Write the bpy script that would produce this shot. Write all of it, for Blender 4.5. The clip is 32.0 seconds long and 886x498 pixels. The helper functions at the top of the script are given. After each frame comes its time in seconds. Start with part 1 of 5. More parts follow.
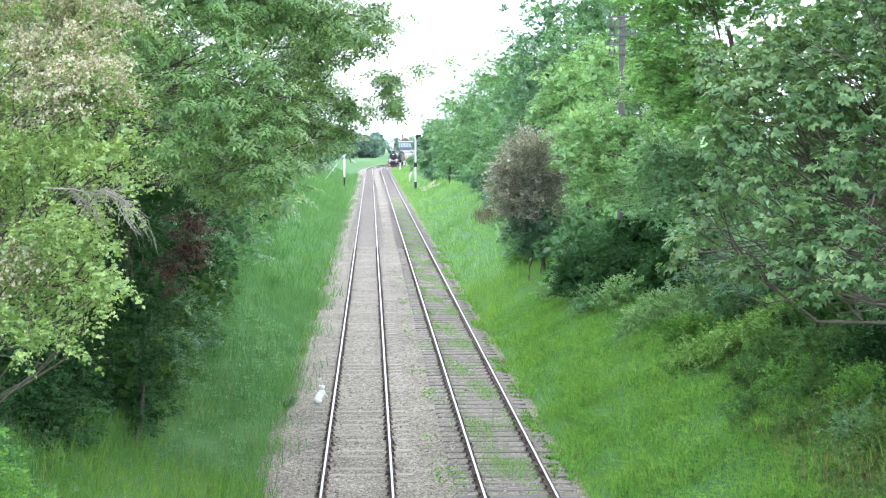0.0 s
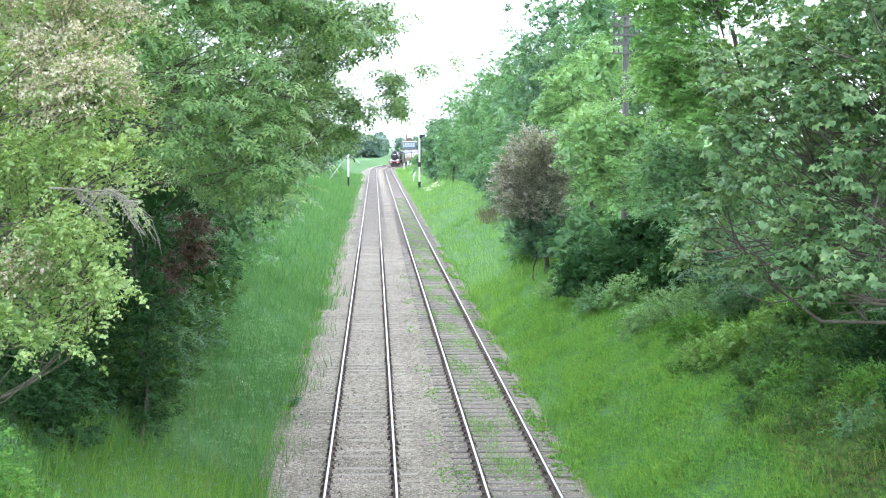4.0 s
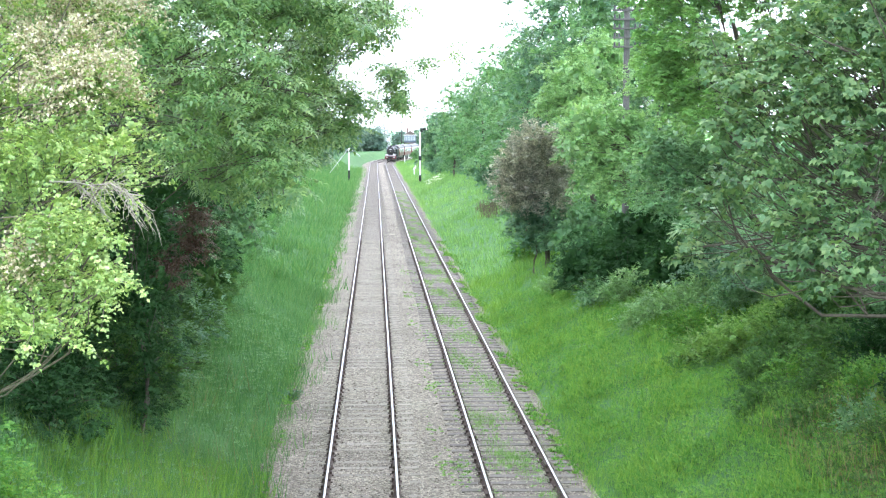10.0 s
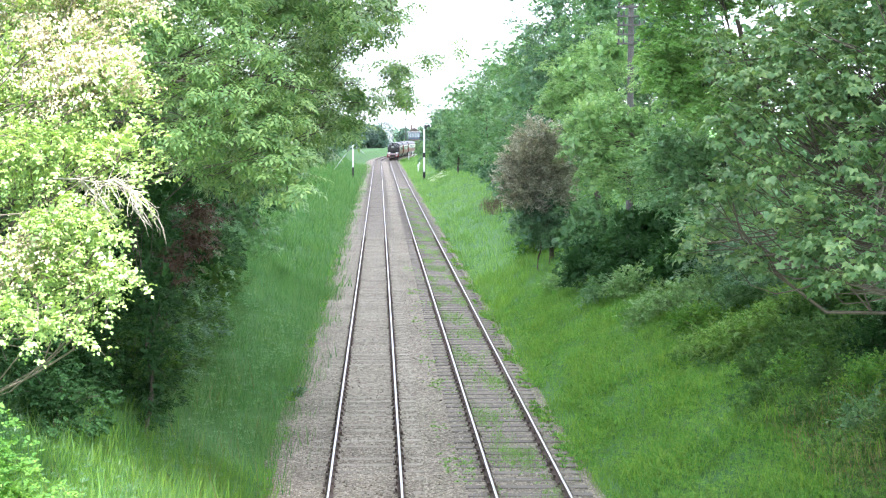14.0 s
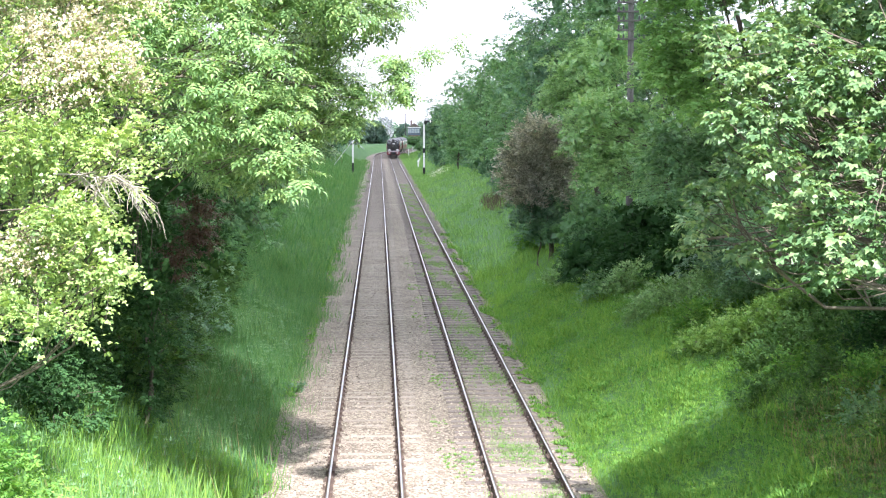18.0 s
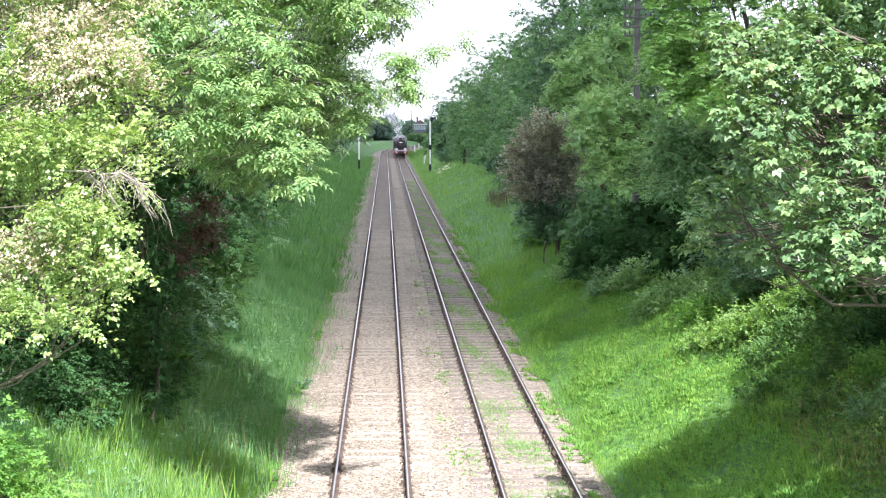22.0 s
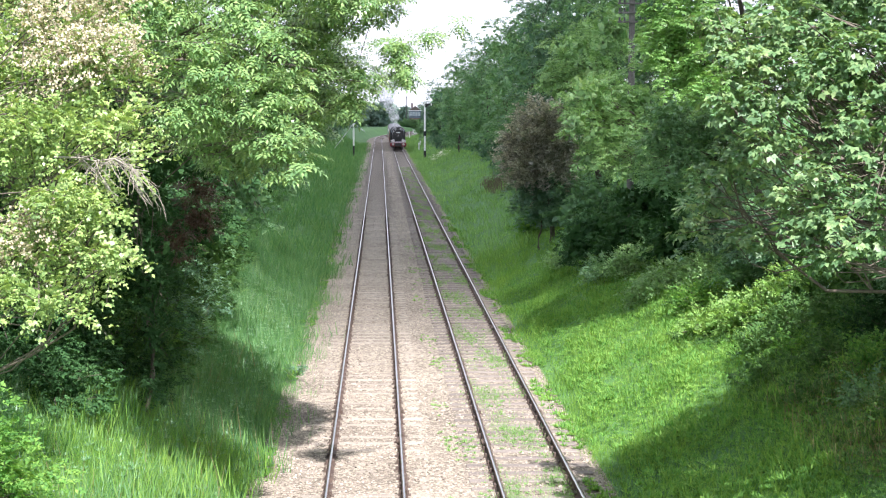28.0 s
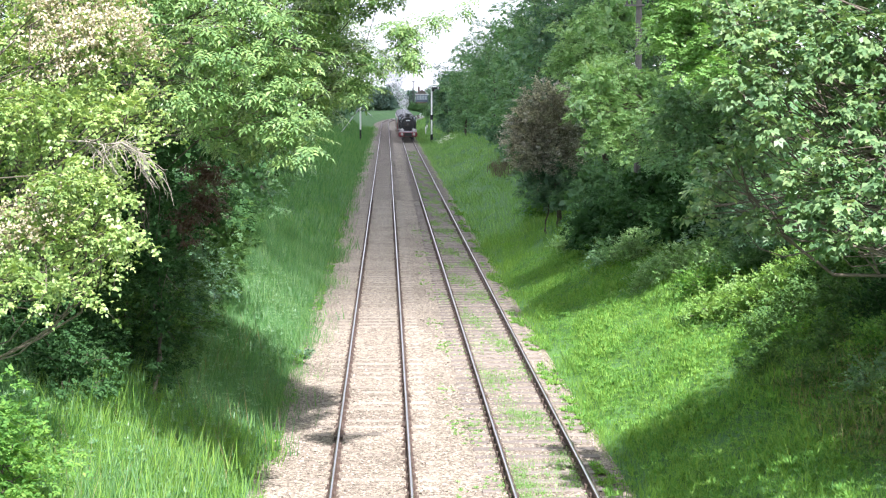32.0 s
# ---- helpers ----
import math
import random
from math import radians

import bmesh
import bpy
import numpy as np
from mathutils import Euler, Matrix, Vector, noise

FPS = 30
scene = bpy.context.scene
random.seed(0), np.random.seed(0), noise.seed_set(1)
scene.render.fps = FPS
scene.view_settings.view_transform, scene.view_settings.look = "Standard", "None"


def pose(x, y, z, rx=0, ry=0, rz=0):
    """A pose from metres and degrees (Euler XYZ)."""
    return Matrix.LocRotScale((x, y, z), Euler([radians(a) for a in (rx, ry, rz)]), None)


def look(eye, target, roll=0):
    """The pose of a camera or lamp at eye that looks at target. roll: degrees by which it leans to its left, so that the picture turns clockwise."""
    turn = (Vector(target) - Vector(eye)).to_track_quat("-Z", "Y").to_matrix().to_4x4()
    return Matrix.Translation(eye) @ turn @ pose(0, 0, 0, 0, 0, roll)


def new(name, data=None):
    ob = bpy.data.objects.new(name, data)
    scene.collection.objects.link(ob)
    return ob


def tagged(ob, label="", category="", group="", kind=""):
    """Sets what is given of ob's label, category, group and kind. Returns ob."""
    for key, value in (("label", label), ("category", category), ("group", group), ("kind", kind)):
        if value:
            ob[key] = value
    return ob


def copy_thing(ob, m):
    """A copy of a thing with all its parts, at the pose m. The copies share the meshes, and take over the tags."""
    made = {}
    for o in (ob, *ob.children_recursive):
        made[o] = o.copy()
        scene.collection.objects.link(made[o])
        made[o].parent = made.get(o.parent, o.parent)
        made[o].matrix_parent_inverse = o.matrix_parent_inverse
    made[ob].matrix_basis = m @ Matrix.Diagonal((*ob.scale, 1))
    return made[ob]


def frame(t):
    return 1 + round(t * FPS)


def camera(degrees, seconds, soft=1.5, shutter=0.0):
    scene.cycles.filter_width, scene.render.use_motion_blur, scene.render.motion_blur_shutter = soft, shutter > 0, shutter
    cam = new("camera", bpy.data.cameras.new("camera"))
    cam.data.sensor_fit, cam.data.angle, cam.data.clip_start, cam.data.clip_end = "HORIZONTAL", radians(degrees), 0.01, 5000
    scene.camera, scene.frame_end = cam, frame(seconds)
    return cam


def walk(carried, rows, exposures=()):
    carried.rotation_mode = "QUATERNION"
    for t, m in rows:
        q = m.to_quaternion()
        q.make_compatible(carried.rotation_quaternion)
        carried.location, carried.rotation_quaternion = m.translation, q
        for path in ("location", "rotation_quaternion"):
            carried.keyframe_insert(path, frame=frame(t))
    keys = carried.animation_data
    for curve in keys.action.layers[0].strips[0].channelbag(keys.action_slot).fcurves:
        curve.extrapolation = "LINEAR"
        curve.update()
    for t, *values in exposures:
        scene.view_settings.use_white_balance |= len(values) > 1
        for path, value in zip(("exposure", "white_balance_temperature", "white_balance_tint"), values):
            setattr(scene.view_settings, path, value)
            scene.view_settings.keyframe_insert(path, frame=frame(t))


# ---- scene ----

# ------------------------------------------------------------------ camera
EYE = (0.0, 0.0, 7.4)                       # above the rail heads, on the centre line of the overbridge
cam = camera(31.0, 32.0, soft=1.15)
TURNS = [                                   # seconds, degrees to the right, degrees down
    (0, 2.597, 3.992), (0.5, 2.577, 3.994), (1, 2.548, 4.023), (1.5, 2.535, 3.976), (2, 2.495, 3.961), (2.5, 2.518,
    3.915), (3, 2.474, 3.963), (3.5, 2.464, 3.982), (5.5, 2.425, 4.069), (6, 2.433, 4.076), (6.5, 2.420, 4.066), (7,
    2.420, 4.056), (7.5, 2.420, 4.058), (8, 2.417, 4.089), (8.5, 2.387, 4.138), (9, 2.389, 4.164), (9.5, 2.417,
    4.187), (10, 2.433, 4.228), (10.5, 2.451, 4.248), (11, 2.408, 4.275), (11.5, 2.400, 4.295), (12, 2.392, 4.318),
    (12.5, 2.366, 4.333), (13, 2.328, 4.351), (13.5, 2.323, 4.323), (14, 2.289, 4.341), (14.5, 2.307, 4.366), (16.5,
    2.238, 4.513), (17, 2.241, 4.528), (17.5, 2.256, 4.510), (18, 2.292, 4.500), (18.5, 2.315, 4.518), (19, 2.300,
    4.520), (19.5, 2.300, 4.505), (20, 2.292, 4.490), (20.5, 2.241, 4.510), (21, 2.192, 4.551), (21.5, 2.115, 4.582),
    (22, 2.072, 4.613), (22.5, 2.067, 4.649), (23, 2.064, 4.710), (23.5, 2.043, 4.785), (24, 1.995, 4.859), (24.5,
    2.043, 4.864), (25, 2.069, 4.867), (25.5, 2.108, 4.888), (27.5, 2.269, 5.019), (28, 2.263, 5.106), (28.5, 2.219,
    5.140), (29, 2.227, 5.166), (29.5, 2.182, 5.255), (30, 2.156, 5.305), (30.5, 2.137, 5.336), (31, 2.109, 5.468),
    (31.5, 2.092, 5.589), (32, 2.019, 5.684)
]
walk(cam, [(t, pose(*EYE, 90 - down, 0, -right)) for t, right, down in TURNS],
     exposures=[(0, 2.8, 5700, 16), (8, 2.86, 5690, 16), (12, 2.8, 5720, 16), (14, 2.58, 5800, 18), (18, 2.0, 5900, 21), (21, 1.78, 5900, 22), (24, 1.58, 5900, 22), (28, 1.44, 5900, 21), (32, 1.5, 5900, 21)])

# ------------------------------------------------------------------ world and sun
SUN_WAY = Vector((0.20, -0.84, 1.02)).normalized()      # towards the sun: behind the camera, high
sun = new("sun", bpy.data.lights.new("sun", "SUN"))
sun.data.energy, sun.data.angle, sun.data.color = 5.0, radians(0.53), (1.0, 0.93, 0.82)
sun.matrix_world = look(SUN_WAY * 50, (0, 0, 0))
world = bpy.data.worlds.new("sky")
scene.world = world
world.use_nodes = True
wn, wl = world.node_tree.nodes, world.node_tree.links
sky = wn.new("ShaderNodeTexSky")
sky.sky_type, sky.sun_disc = "NISHITA", False
sky.sun_elevation = math.asin(SUN_WAY.z)
sky.sun_rotation = math.atan2(SUN_WAY.x, SUN_WAY.y)
haze = wn.new("ShaderNodeMixRGB")
haze.inputs[2].default_value = (12.5, 12.7, 13.0, 1)     # bright broken cloud
clouds = wn.new("ShaderNodeTexNoise")
clouds.inputs["Scale"].default_value, clouds.inputs["Detail"].default_value = 2.2, 6
cover = wn.new("ShaderNodeMapRange")
cover.inputs[1].default_value, cover.inputs[2].default_value = 0.3, 0.55
cover.inputs[3].default_value, cover.inputs[4].default_value = 0.6, 0.95
wcoord = wn.new("ShaderNodeTexCoord")
wl.new(wcoord.outputs["Generated"], clouds.inputs["Vector"])
wl.new(clouds.outputs[0], cover.inputs[0])
wl.new(cover.outputs[0], haze.inputs[0])
wl.new(sky.outputs[0], haze.inputs[1])
wl.new(haze.outputs[0], wn["Background"].inputs[0])
wn["Background"].inputs[1].default_value = 0.05


# ------------------------------------------------------------------ materials
def nodes_of(name):
    m = bpy.data.materials.new(name)
    m.use_nodes = True
    n, l = m.node_tree.nodes, m.node_tree.links
    return m, n, l, n["Principled BSDF"]


def ramp_of(n, stops):
    r = n.new("ShaderNodeValToRGB")
    e = r.color_ramp.elements
    while len(e) < len(stops):
        e.new(0.5)
    for k, (p, c) in enumerate(stops):
        e[k].position, e[k].color = p, (*c, 1)
    return r


def surface(name, colours, scale, rough=0.8, metal=0.0, bump=0.3, fine=None, spread=0.0, coord="Object", spec=0.5, depth=0.02):
    """Colours mixed by noise at two sizes, with fine relief. spread: how far pieces differ from one another."""
    m, n, l, b = nodes_of(name)
    co = n.new("ShaderNodeTexCoord")
    big = n.new("ShaderNodeTexNoise")
    big.inputs["Scale"].default_value, big.inputs["Detail"].default_value = scale, 8
    small = n.new("ShaderNodeTexNoise")
    small.inputs["Scale"].default_value, small.inputs["Detail"].default_value = fine or scale * 9, 4
    for t in (big, small):
        l.new(co.outputs[coord], t.inputs["Vector"])
    add = n.new("ShaderNodeMath")
    add.operation = "MULTIPLY_ADD"
    add.inputs[1].default_value = 0.45
    l.new(small.outputs[0], add.inputs[0])
    part_of = n.new("ShaderNodeMath")
    part_of.operation = "MULTIPLY"
    part_of.inputs[1].default_value = 0.6
    l.new(big.outputs[0], part_of.inputs[0])
    l.new(part_of.outputs[0], add.inputs[2])
    src = add.outputs[0]
    if spread:
        info = n.new("ShaderNodeObjectInfo")
        mix = n.new("ShaderNodeMath")
        mix.operation = "MULTIPLY_ADD"
        mid = n.new("ShaderNodeMath")
        mid.operation, mid.inputs[1].default_value = "SUBTRACT", 0.5
        l.new(info.outputs["Random"], mid.inputs[0])
        mix.inputs[1].default_value = spread
        l.new(mid.outputs[0], mix.inputs[0])
        l.new(src, mix.inputs[2])
        src = mix.outputs[0]
    k = len(colours) - 1
    r = ramp_of(n, [(0.3 + 0.4 * i / max(k, 1), c) for i, c in enumerate(colours)])
    l.new(src, r.inputs[0])
    l.new(r.outputs[0], b.inputs["Base Color"])
    b.inputs["Roughness"].default_value, b.inputs["Metallic"].default_value = rough, metal
    b.inputs["Specular IOR Level"].default_value = spec
    if bump:
        bp = n.new("ShaderNodeBump")
        bp.inputs["Strength"].default_value, bp.inputs["Distance"].default_value = bump, depth
        l.new(small.outputs[0], bp.inputs["Height"])
        l.new(bp.outputs[0], b.inputs["Normal"])
    return m


def gravel(name, colours, size, patch):
    """Crushed stone: every stone has its own shade, and broad patches are cleaner or dirtier."""
    m, n, l, b = nodes_of(name)
    co, cell, big = n.new("ShaderNodeTexCoord"), n.new("ShaderNodeTexVoronoi"), n.new("ShaderNodeTexNoise")
    cell.inputs["Scale"].default_value = 1 / size
    big.inputs["Scale"].default_value, big.inputs["Detail"].default_value = patch, 8
    for t in (cell, big):
        l.new(co.outputs["Object"], t.inputs["Vector"])
    tone = n.new("ShaderNodeSeparateColor")
    l.new(cell.outputs["Color"], tone.inputs[0])
    a, c = n.new("ShaderNodeMath"), n.new("ShaderNodeMath")
    a.operation, a.inputs[1].default_value = "MULTIPLY", 0.5
    c.operation, c.inputs[1].default_value = "MULTIPLY_ADD", 0.55
    l.new(big.outputs[0], a.inputs[0])
    l.new(tone.outputs[0], c.inputs[0])
    l.new(a.outputs[0], c.inputs[2])
    k = len(colours) - 1
    r = ramp_of(n, [(0.12 + 0.76 * i / k, q) for i, q in enumerate(colours)])
    l.new(c.outputs[0], r.inputs[0])
    l.new(r.outputs[0], b.inputs["Base Color"])
    b.inputs["Roughness"].default_value = 0.95
    bp = n.new("ShaderNodeBump")
    bp.inputs["Strength"].default_value, bp.inputs["Distance"].default_value = 0.9, 0.03
    bp.invert = True
    l.new(cell.outputs["Distance"], bp.inputs["Height"])
    l.new(bp.outputs[0], b.inputs["Normal"])
    return m


def leaf_material(name, colours, rough=0.4, through_light=0.36, patch=1.2, spec=0.55):
    """Leaves: every leaf has its own shade, and whole sprays drift from one shade to another."""
    m, n, l, b = nodes_of(name)
    geo, co = n.new("ShaderNodeNewGeometry"), n.new("ShaderNodeTexCoord")
    noi = n.new("ShaderNodeTexNoise")
    noi.inputs["Scale"].default_value = patch
    l.new(co.outputs["Object"], noi.inputs["Vector"])
    mix = n.new("ShaderNodeMath")
    mix.operation = "MULTIPLY_ADD"
    mix.inputs[1].default_value = 0.45
    l.new(geo.outputs["Random Per Island"], mix.inputs[0])
    half = n.new("ShaderNodeMath")
    half.operation = "MULTIPLY"
    half.inputs[1].default_value = 0.55
    l.new(noi.outputs[0], half.inputs[0])
    l.new(half.outputs[0], mix.inputs[2])
    k = len(colours) - 1
    r = ramp_of(n, [(0.2 + 0.6 * i / max(k, 1), c) for i, c in enumerate(colours)])
    l.new(mix.outputs[0], r.inputs[0])
    l.new(r.outputs[0], b.inputs["Base Color"])
    b.inputs["Roughness"].default_value = rough
    b.inputs["Specular IOR Level"].default_value = spec
    tr = n.new("ShaderNodeBsdfTranslucent")
    warm = n.new("ShaderNodeMixRGB")
    warm.blend_type, warm.inputs[0].default_value = "MULTIPLY", 1.0
    warm.inputs[2].default_value = (1.7, 1.6, 0.8, 1)
    l.new(r.outputs[0], warm.inputs[1])
    l.new(warm.outputs[0], tr.inputs[0])
    ms = n.new("ShaderNodeMixShader")
    ms.inputs[0].default_value = through_light
    l.new(b.outputs[0], ms.inputs[1])
    l.new(tr.outputs[0], ms.inputs[2])
    l.new(ms.outputs[0], n["Material Output"].inputs["Surface"])
    return m


def plain(name, colour, rough=0.5, metal=0.0, **more):
    c = Vector(colour)
    return surface(name, [tuple(c * 0.78), tuple(c), tuple(c * 1.15)], more.pop("scale", 2.0), rough, metal, more.pop("bump", 0.1), **more)


ASH = leaf_material("ash_leaf", [(0.085, 0.18, 0.07), (0.165, 0.29, 0.105), (0.31, 0.43, 0.16)], 0.36, 0.28)
HAW = leaf_material("hawthorn_leaf", [(0.115, 0.21, 0.07), (0.235, 0.36, 0.11), (0.42, 0.52, 0.19)], 0.42, 0.26)
BLOSSOM = leaf_material("faded_blossom", [(0.18, 0.155, 0.095), (0.38, 0.35, 0.245), (0.64, 0.63, 0.50)], 0.7, 0.25, 2.0)
SYC = leaf_material("sycamore_leaf", [(0.065, 0.145, 0.065), (0.13, 0.24, 0.10), (0.28, 0.39, 0.17)], 0.48, 0.28, spec=0.5)
LIME = leaf_material("maple_leaf", [(0.125, 0.275, 0.085), (0.195, 0.38, 0.112), (0.30, 0.47, 0.17)], 0.45, 0.3)
MID = leaf_material("broad_leaf", [(0.090, 0.204, 0.100), (0.151, 0.301, 0.139), (0.246, 0.408, 0.181)], 0.45, 0.28, 0.6)
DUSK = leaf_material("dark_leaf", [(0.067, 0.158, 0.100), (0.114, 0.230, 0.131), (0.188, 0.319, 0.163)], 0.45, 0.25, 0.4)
LIGHT = leaf_material("light_broad_leaf", [(0.135, 0.27, 0.107), (0.225, 0.40, 0.157), (0.37, 0.53, 0.235)], 0.4, 0.28, 0.9, 0.65)
# Paler and bluer: aerial haze put into the leaf colour.
HAZY = leaf_material("haze_tinted_leaf", [(0.10, 0.18, 0.15), (0.15, 0.24, 0.20), (0.20, 0.30, 0.24)], 0.6, 0.25, 0.3)
# Very dark green: the understorey's shade is put into the leaf colour.
SHADE_LEAF = leaf_material("shade_dark_leaf", [(0.022, 0.066, 0.023), (0.036, 0.096, 0.031), (0.064, 0.146, 0.048)], 0.75, 0.2, 0.8, 0.15)
BROWN = leaf_material("browned_hawthorn", [(0.15, 0.165, 0.135), (0.34, 0.345, 0.30), (0.60, 0.60, 0.54)], 0.6, 0.3, 1.4)
BRACKEN = leaf_material("dead_bracken", [(0.075, 0.06, 0.04), (0.125, 0.098, 0.066), (0.175, 0.14, 0.095)], 0.8, 0.1)
RUSTY = leaf_material("withered_leaf", [(0.055, 0.035, 0.022), (0.10, 0.06, 0.04), (0.15, 0.095, 0.065)], 0.8, 0.1)
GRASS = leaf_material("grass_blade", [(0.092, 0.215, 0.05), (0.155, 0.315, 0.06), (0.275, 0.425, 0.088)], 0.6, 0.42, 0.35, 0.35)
# Paled to imitate haze on the far bank; also the pale track weeds.
FAR_GRASS = leaf_material("pale_haze_grass_and_weed", [(0.12, 0.25, 0.085), (0.18, 0.34, 0.115), (0.28, 0.43, 0.17)], 0.7, 0.4, 0.1, 0.3)
# Darker than the open side's grass: left-hand shade is in the blade colour.
GRASS_LEFT = leaf_material("shade_dark_long_grass", [(0.056, 0.163, 0.06), (0.097, 0.232, 0.076), (0.19, 0.32, 0.118)], 0.5, 0.35, 0.35)
STRAW = leaf_material("dry_grass", [(0.16, 0.13, 0.06), (0.25, 0.21, 0.10), (0.34, 0.29, 0.15)], 0.7, 0.2)
GOLD = leaf_material("young_bramble_leaf", [(0.12, 0.25, 0.065), (0.20, 0.36, 0.095), (0.32, 0.46, 0.15)], 0.5, 0.35, 0.8)
# Darker herb green, with the bank's shade worked into the colour.
SHADE_HERB = leaf_material("shade_dark_herb_leaf", [(0.048, 0.115, 0.038), (0.08, 0.175, 0.05), (0.14, 0.25, 0.075)], 0.7, 0.3, 0.8, 0.2)
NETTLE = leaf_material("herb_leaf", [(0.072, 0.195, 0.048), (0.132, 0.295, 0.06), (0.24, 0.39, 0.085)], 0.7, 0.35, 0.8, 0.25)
WHITE_FLOWER = leaf_material("white_flower", [(0.6, 0.62, 0.5), (0.75, 0.76, 0.68)], 0.7, 0.2)
BARK = surface("bark", [(0.05, 0.04, 0.03), (0.10, 0.085, 0.065), (0.17, 0.15, 0.12)], 3, 0.9, bump=0.6)
TWIG = surface("twig_bark", [(0.17, 0.15, 0.12), (0.27, 0.245, 0.205), (0.38, 0.35, 0.30)], 6, 0.85, bump=0.2)
EARTH = surface("bank_earth", [(0.04, 0.115, 0.03), (0.058, 0.155, 0.036), (0.09, 0.19, 0.05)], 0.25, 0.95, fine=6, bump=0.5, depth=0.05)
BALLAST = gravel("ballast", [(0.066, 0.055, 0.042), (0.148, 0.127, 0.097), (0.267, 0.232, 0.178), (0.465, 0.41, 0.32)], 0.048, 0.45)
STONE = leaf_material("ballast_stone", [(0.12, 0.102, 0.08), (0.28, 0.244, 0.194), (0.47, 0.415, 0.335)], 0.9, 0.02, 0.5)
SLEEPER = surface("sleeper", [(0.17, 0.15, 0.122), (0.255, 0.226, 0.183), (0.35, 0.312, 0.255)], 1.5, 0.9, fine=30, bump=0.4, spread=0.2)
SLEEPER_FAR = surface("sleeper_even", [(0.17, 0.147, 0.125), (0.25, 0.217, 0.185), (0.34, 0.297, 0.255)], 1.5, 0.9, fine=30, bump=0.4)
SLEEPER_OLD = surface("old_sleeper", [(0.10, 0.087, 0.075), (0.16, 0.14, 0.122), (0.23, 0.205, 0.178)], 1.5, 0.9, fine=30, bump=0.4, spread=0.2)
RAIL_TOP = surface("polished_rail", [(0.55, 0.53, 0.5), (0.68, 0.66, 0.64)], 1.0, 0.28, 1.0, bump=0.02)
RUST = surface("rail_rust", [(0.045, 0.03, 0.022), (0.08, 0.052, 0.038), (0.13, 0.085, 0.06)], 4, 0.85, bump=0.3)
IRON = surface("chair_iron", [(0.05, 0.038, 0.03), (0.085, 0.062, 0.048), (0.13, 0.098, 0.078)], 8, 0.8, bump=0.3)
WHITE = plain("white_paint", (0.82, 0.82, 0.80), 0.5)
BLACK = plain("black_paint", (0.018, 0.018, 0.02), 0.4)
POLE = surface("pole_timber", [(0.055, 0.053, 0.05), (0.10, 0.096, 0.09), (0.16, 0.155, 0.145)], 3, 0.9, bump=0.4)


# ------------------------------------------------------------------ builders
def part(name, bm, material, parent=None, label=""):
    """Links a bmesh or a mesh as one object, under a thing or a part."""
    if isinstance(bm, bmesh.types.BMesh):
        me = bpy.data.meshes.new(name)
        bm.to_mesh(me)
        bm.free()
    else:
        me = bm
    if material and not me.materials:
        me.materials.append(material)
    ob = new(name, me)
    if parent:
        ob.parent = parent
    if label:
        ob["label"] = label
    return ob


def empty(name, m=None):
    ob = new(name)
    ob.empty_display_size = 0.3
    if m:
        ob.matrix_world = m
    return ob


def box(bm, x, y, z, sx, sy, sz, bevel=0.0, m=None):
    r = bmesh.ops.create_cube(bm, size=1, matrix=Matrix.Translation((x, y, z)) @ (m or Matrix()) @ Matrix.Diagonal((sx, sy, sz, 1)))
    if bevel:
        edges = list({e for v in r["verts"] for e in v.link_edges})
        bmesh.ops.bevel(bm, geom=edges, offset=bevel, segments=2, affect="EDGES", profile=0.5)
    return bm


def rod(bm, a, b, r0, r1=None, seg=10):
    """A round bar from a to b."""
    a, b = Vector(a), Vector(b)
    way = b - a
    m = Matrix.Translation((a + b) / 2) @ way.to_track_quat("Z", "Y").to_matrix().to_4x4()
    bmesh.ops.create_cone(bm, cap_ends=True, segments=seg, radius1=r0, radius2=r0 if r1 is None else r1, depth=way.length, matrix=m)
    return bm


def B():
    return bmesh.new()


def mesh_of(name, verts, faces):
    """A mesh from arrays of corners and of faces that all have as many corners."""
    me = bpy.data.meshes.new(name)
    verts, faces = np.asarray(verts, np.float32), np.asarray(faces, np.int32)
    n, k = faces.shape
    me.vertices.add(len(verts))
    me.vertices.foreach_set("co", verts.ravel())
    me.loops.add(n * k)
    me.loops.foreach_set("vertex_index", faces.ravel())
    me.polygons.add(n)
    me.polygons.foreach_set("loop_start", np.arange(n, dtype=np.int32) * k)
    me.update(calc_edges=True)
    return me


def strew(name, shape, turns, places):
    """One mesh of a shape (corners, faces) set down many times, each with its own turn and place."""
    v, f = shape
    k = len(places)
    verts = np.einsum("kij,nj->kni", turns, v) + places[:, None, :]
    faces = f[None] + (np.arange(k) * len(v))[:, None, None]
    return mesh_of(name, verts.reshape(-1, 3), faces.reshape(-1, f.shape[1]))


def unit(a):
    return a / np.maximum(np.linalg.norm(a, axis=1, keepdims=True), 1e-6)


def turned(axis, up, size):
    """Turns whose y runs along axis and whose z leans to up."""
    axis = unit(axis)
    side = unit(np.cross(axis, up))
    nor = np.cross(side, axis)
    return np.stack([side, axis, nor], 2) * np.asarray(size)[:, None, None]


def leaflet(x, y, turn, length, width, sag=0.12):
    c, s = math.cos(turn), math.sin(turn)
    pts = [(0, 0, 0), (width / 2, length * 0.45, 0.012), (0, length, -sag * length), (-width / 2, length * 0.45, 0.012)]
    return [(x + c * px + s * py, y - s * px + c * py, pz) for px, py, pz in pts]


def shape_of(leaves):
    v = np.array([p for q in leaves for p in q], float)
    return v, np.arange(len(v)).reshape(-1, 4)


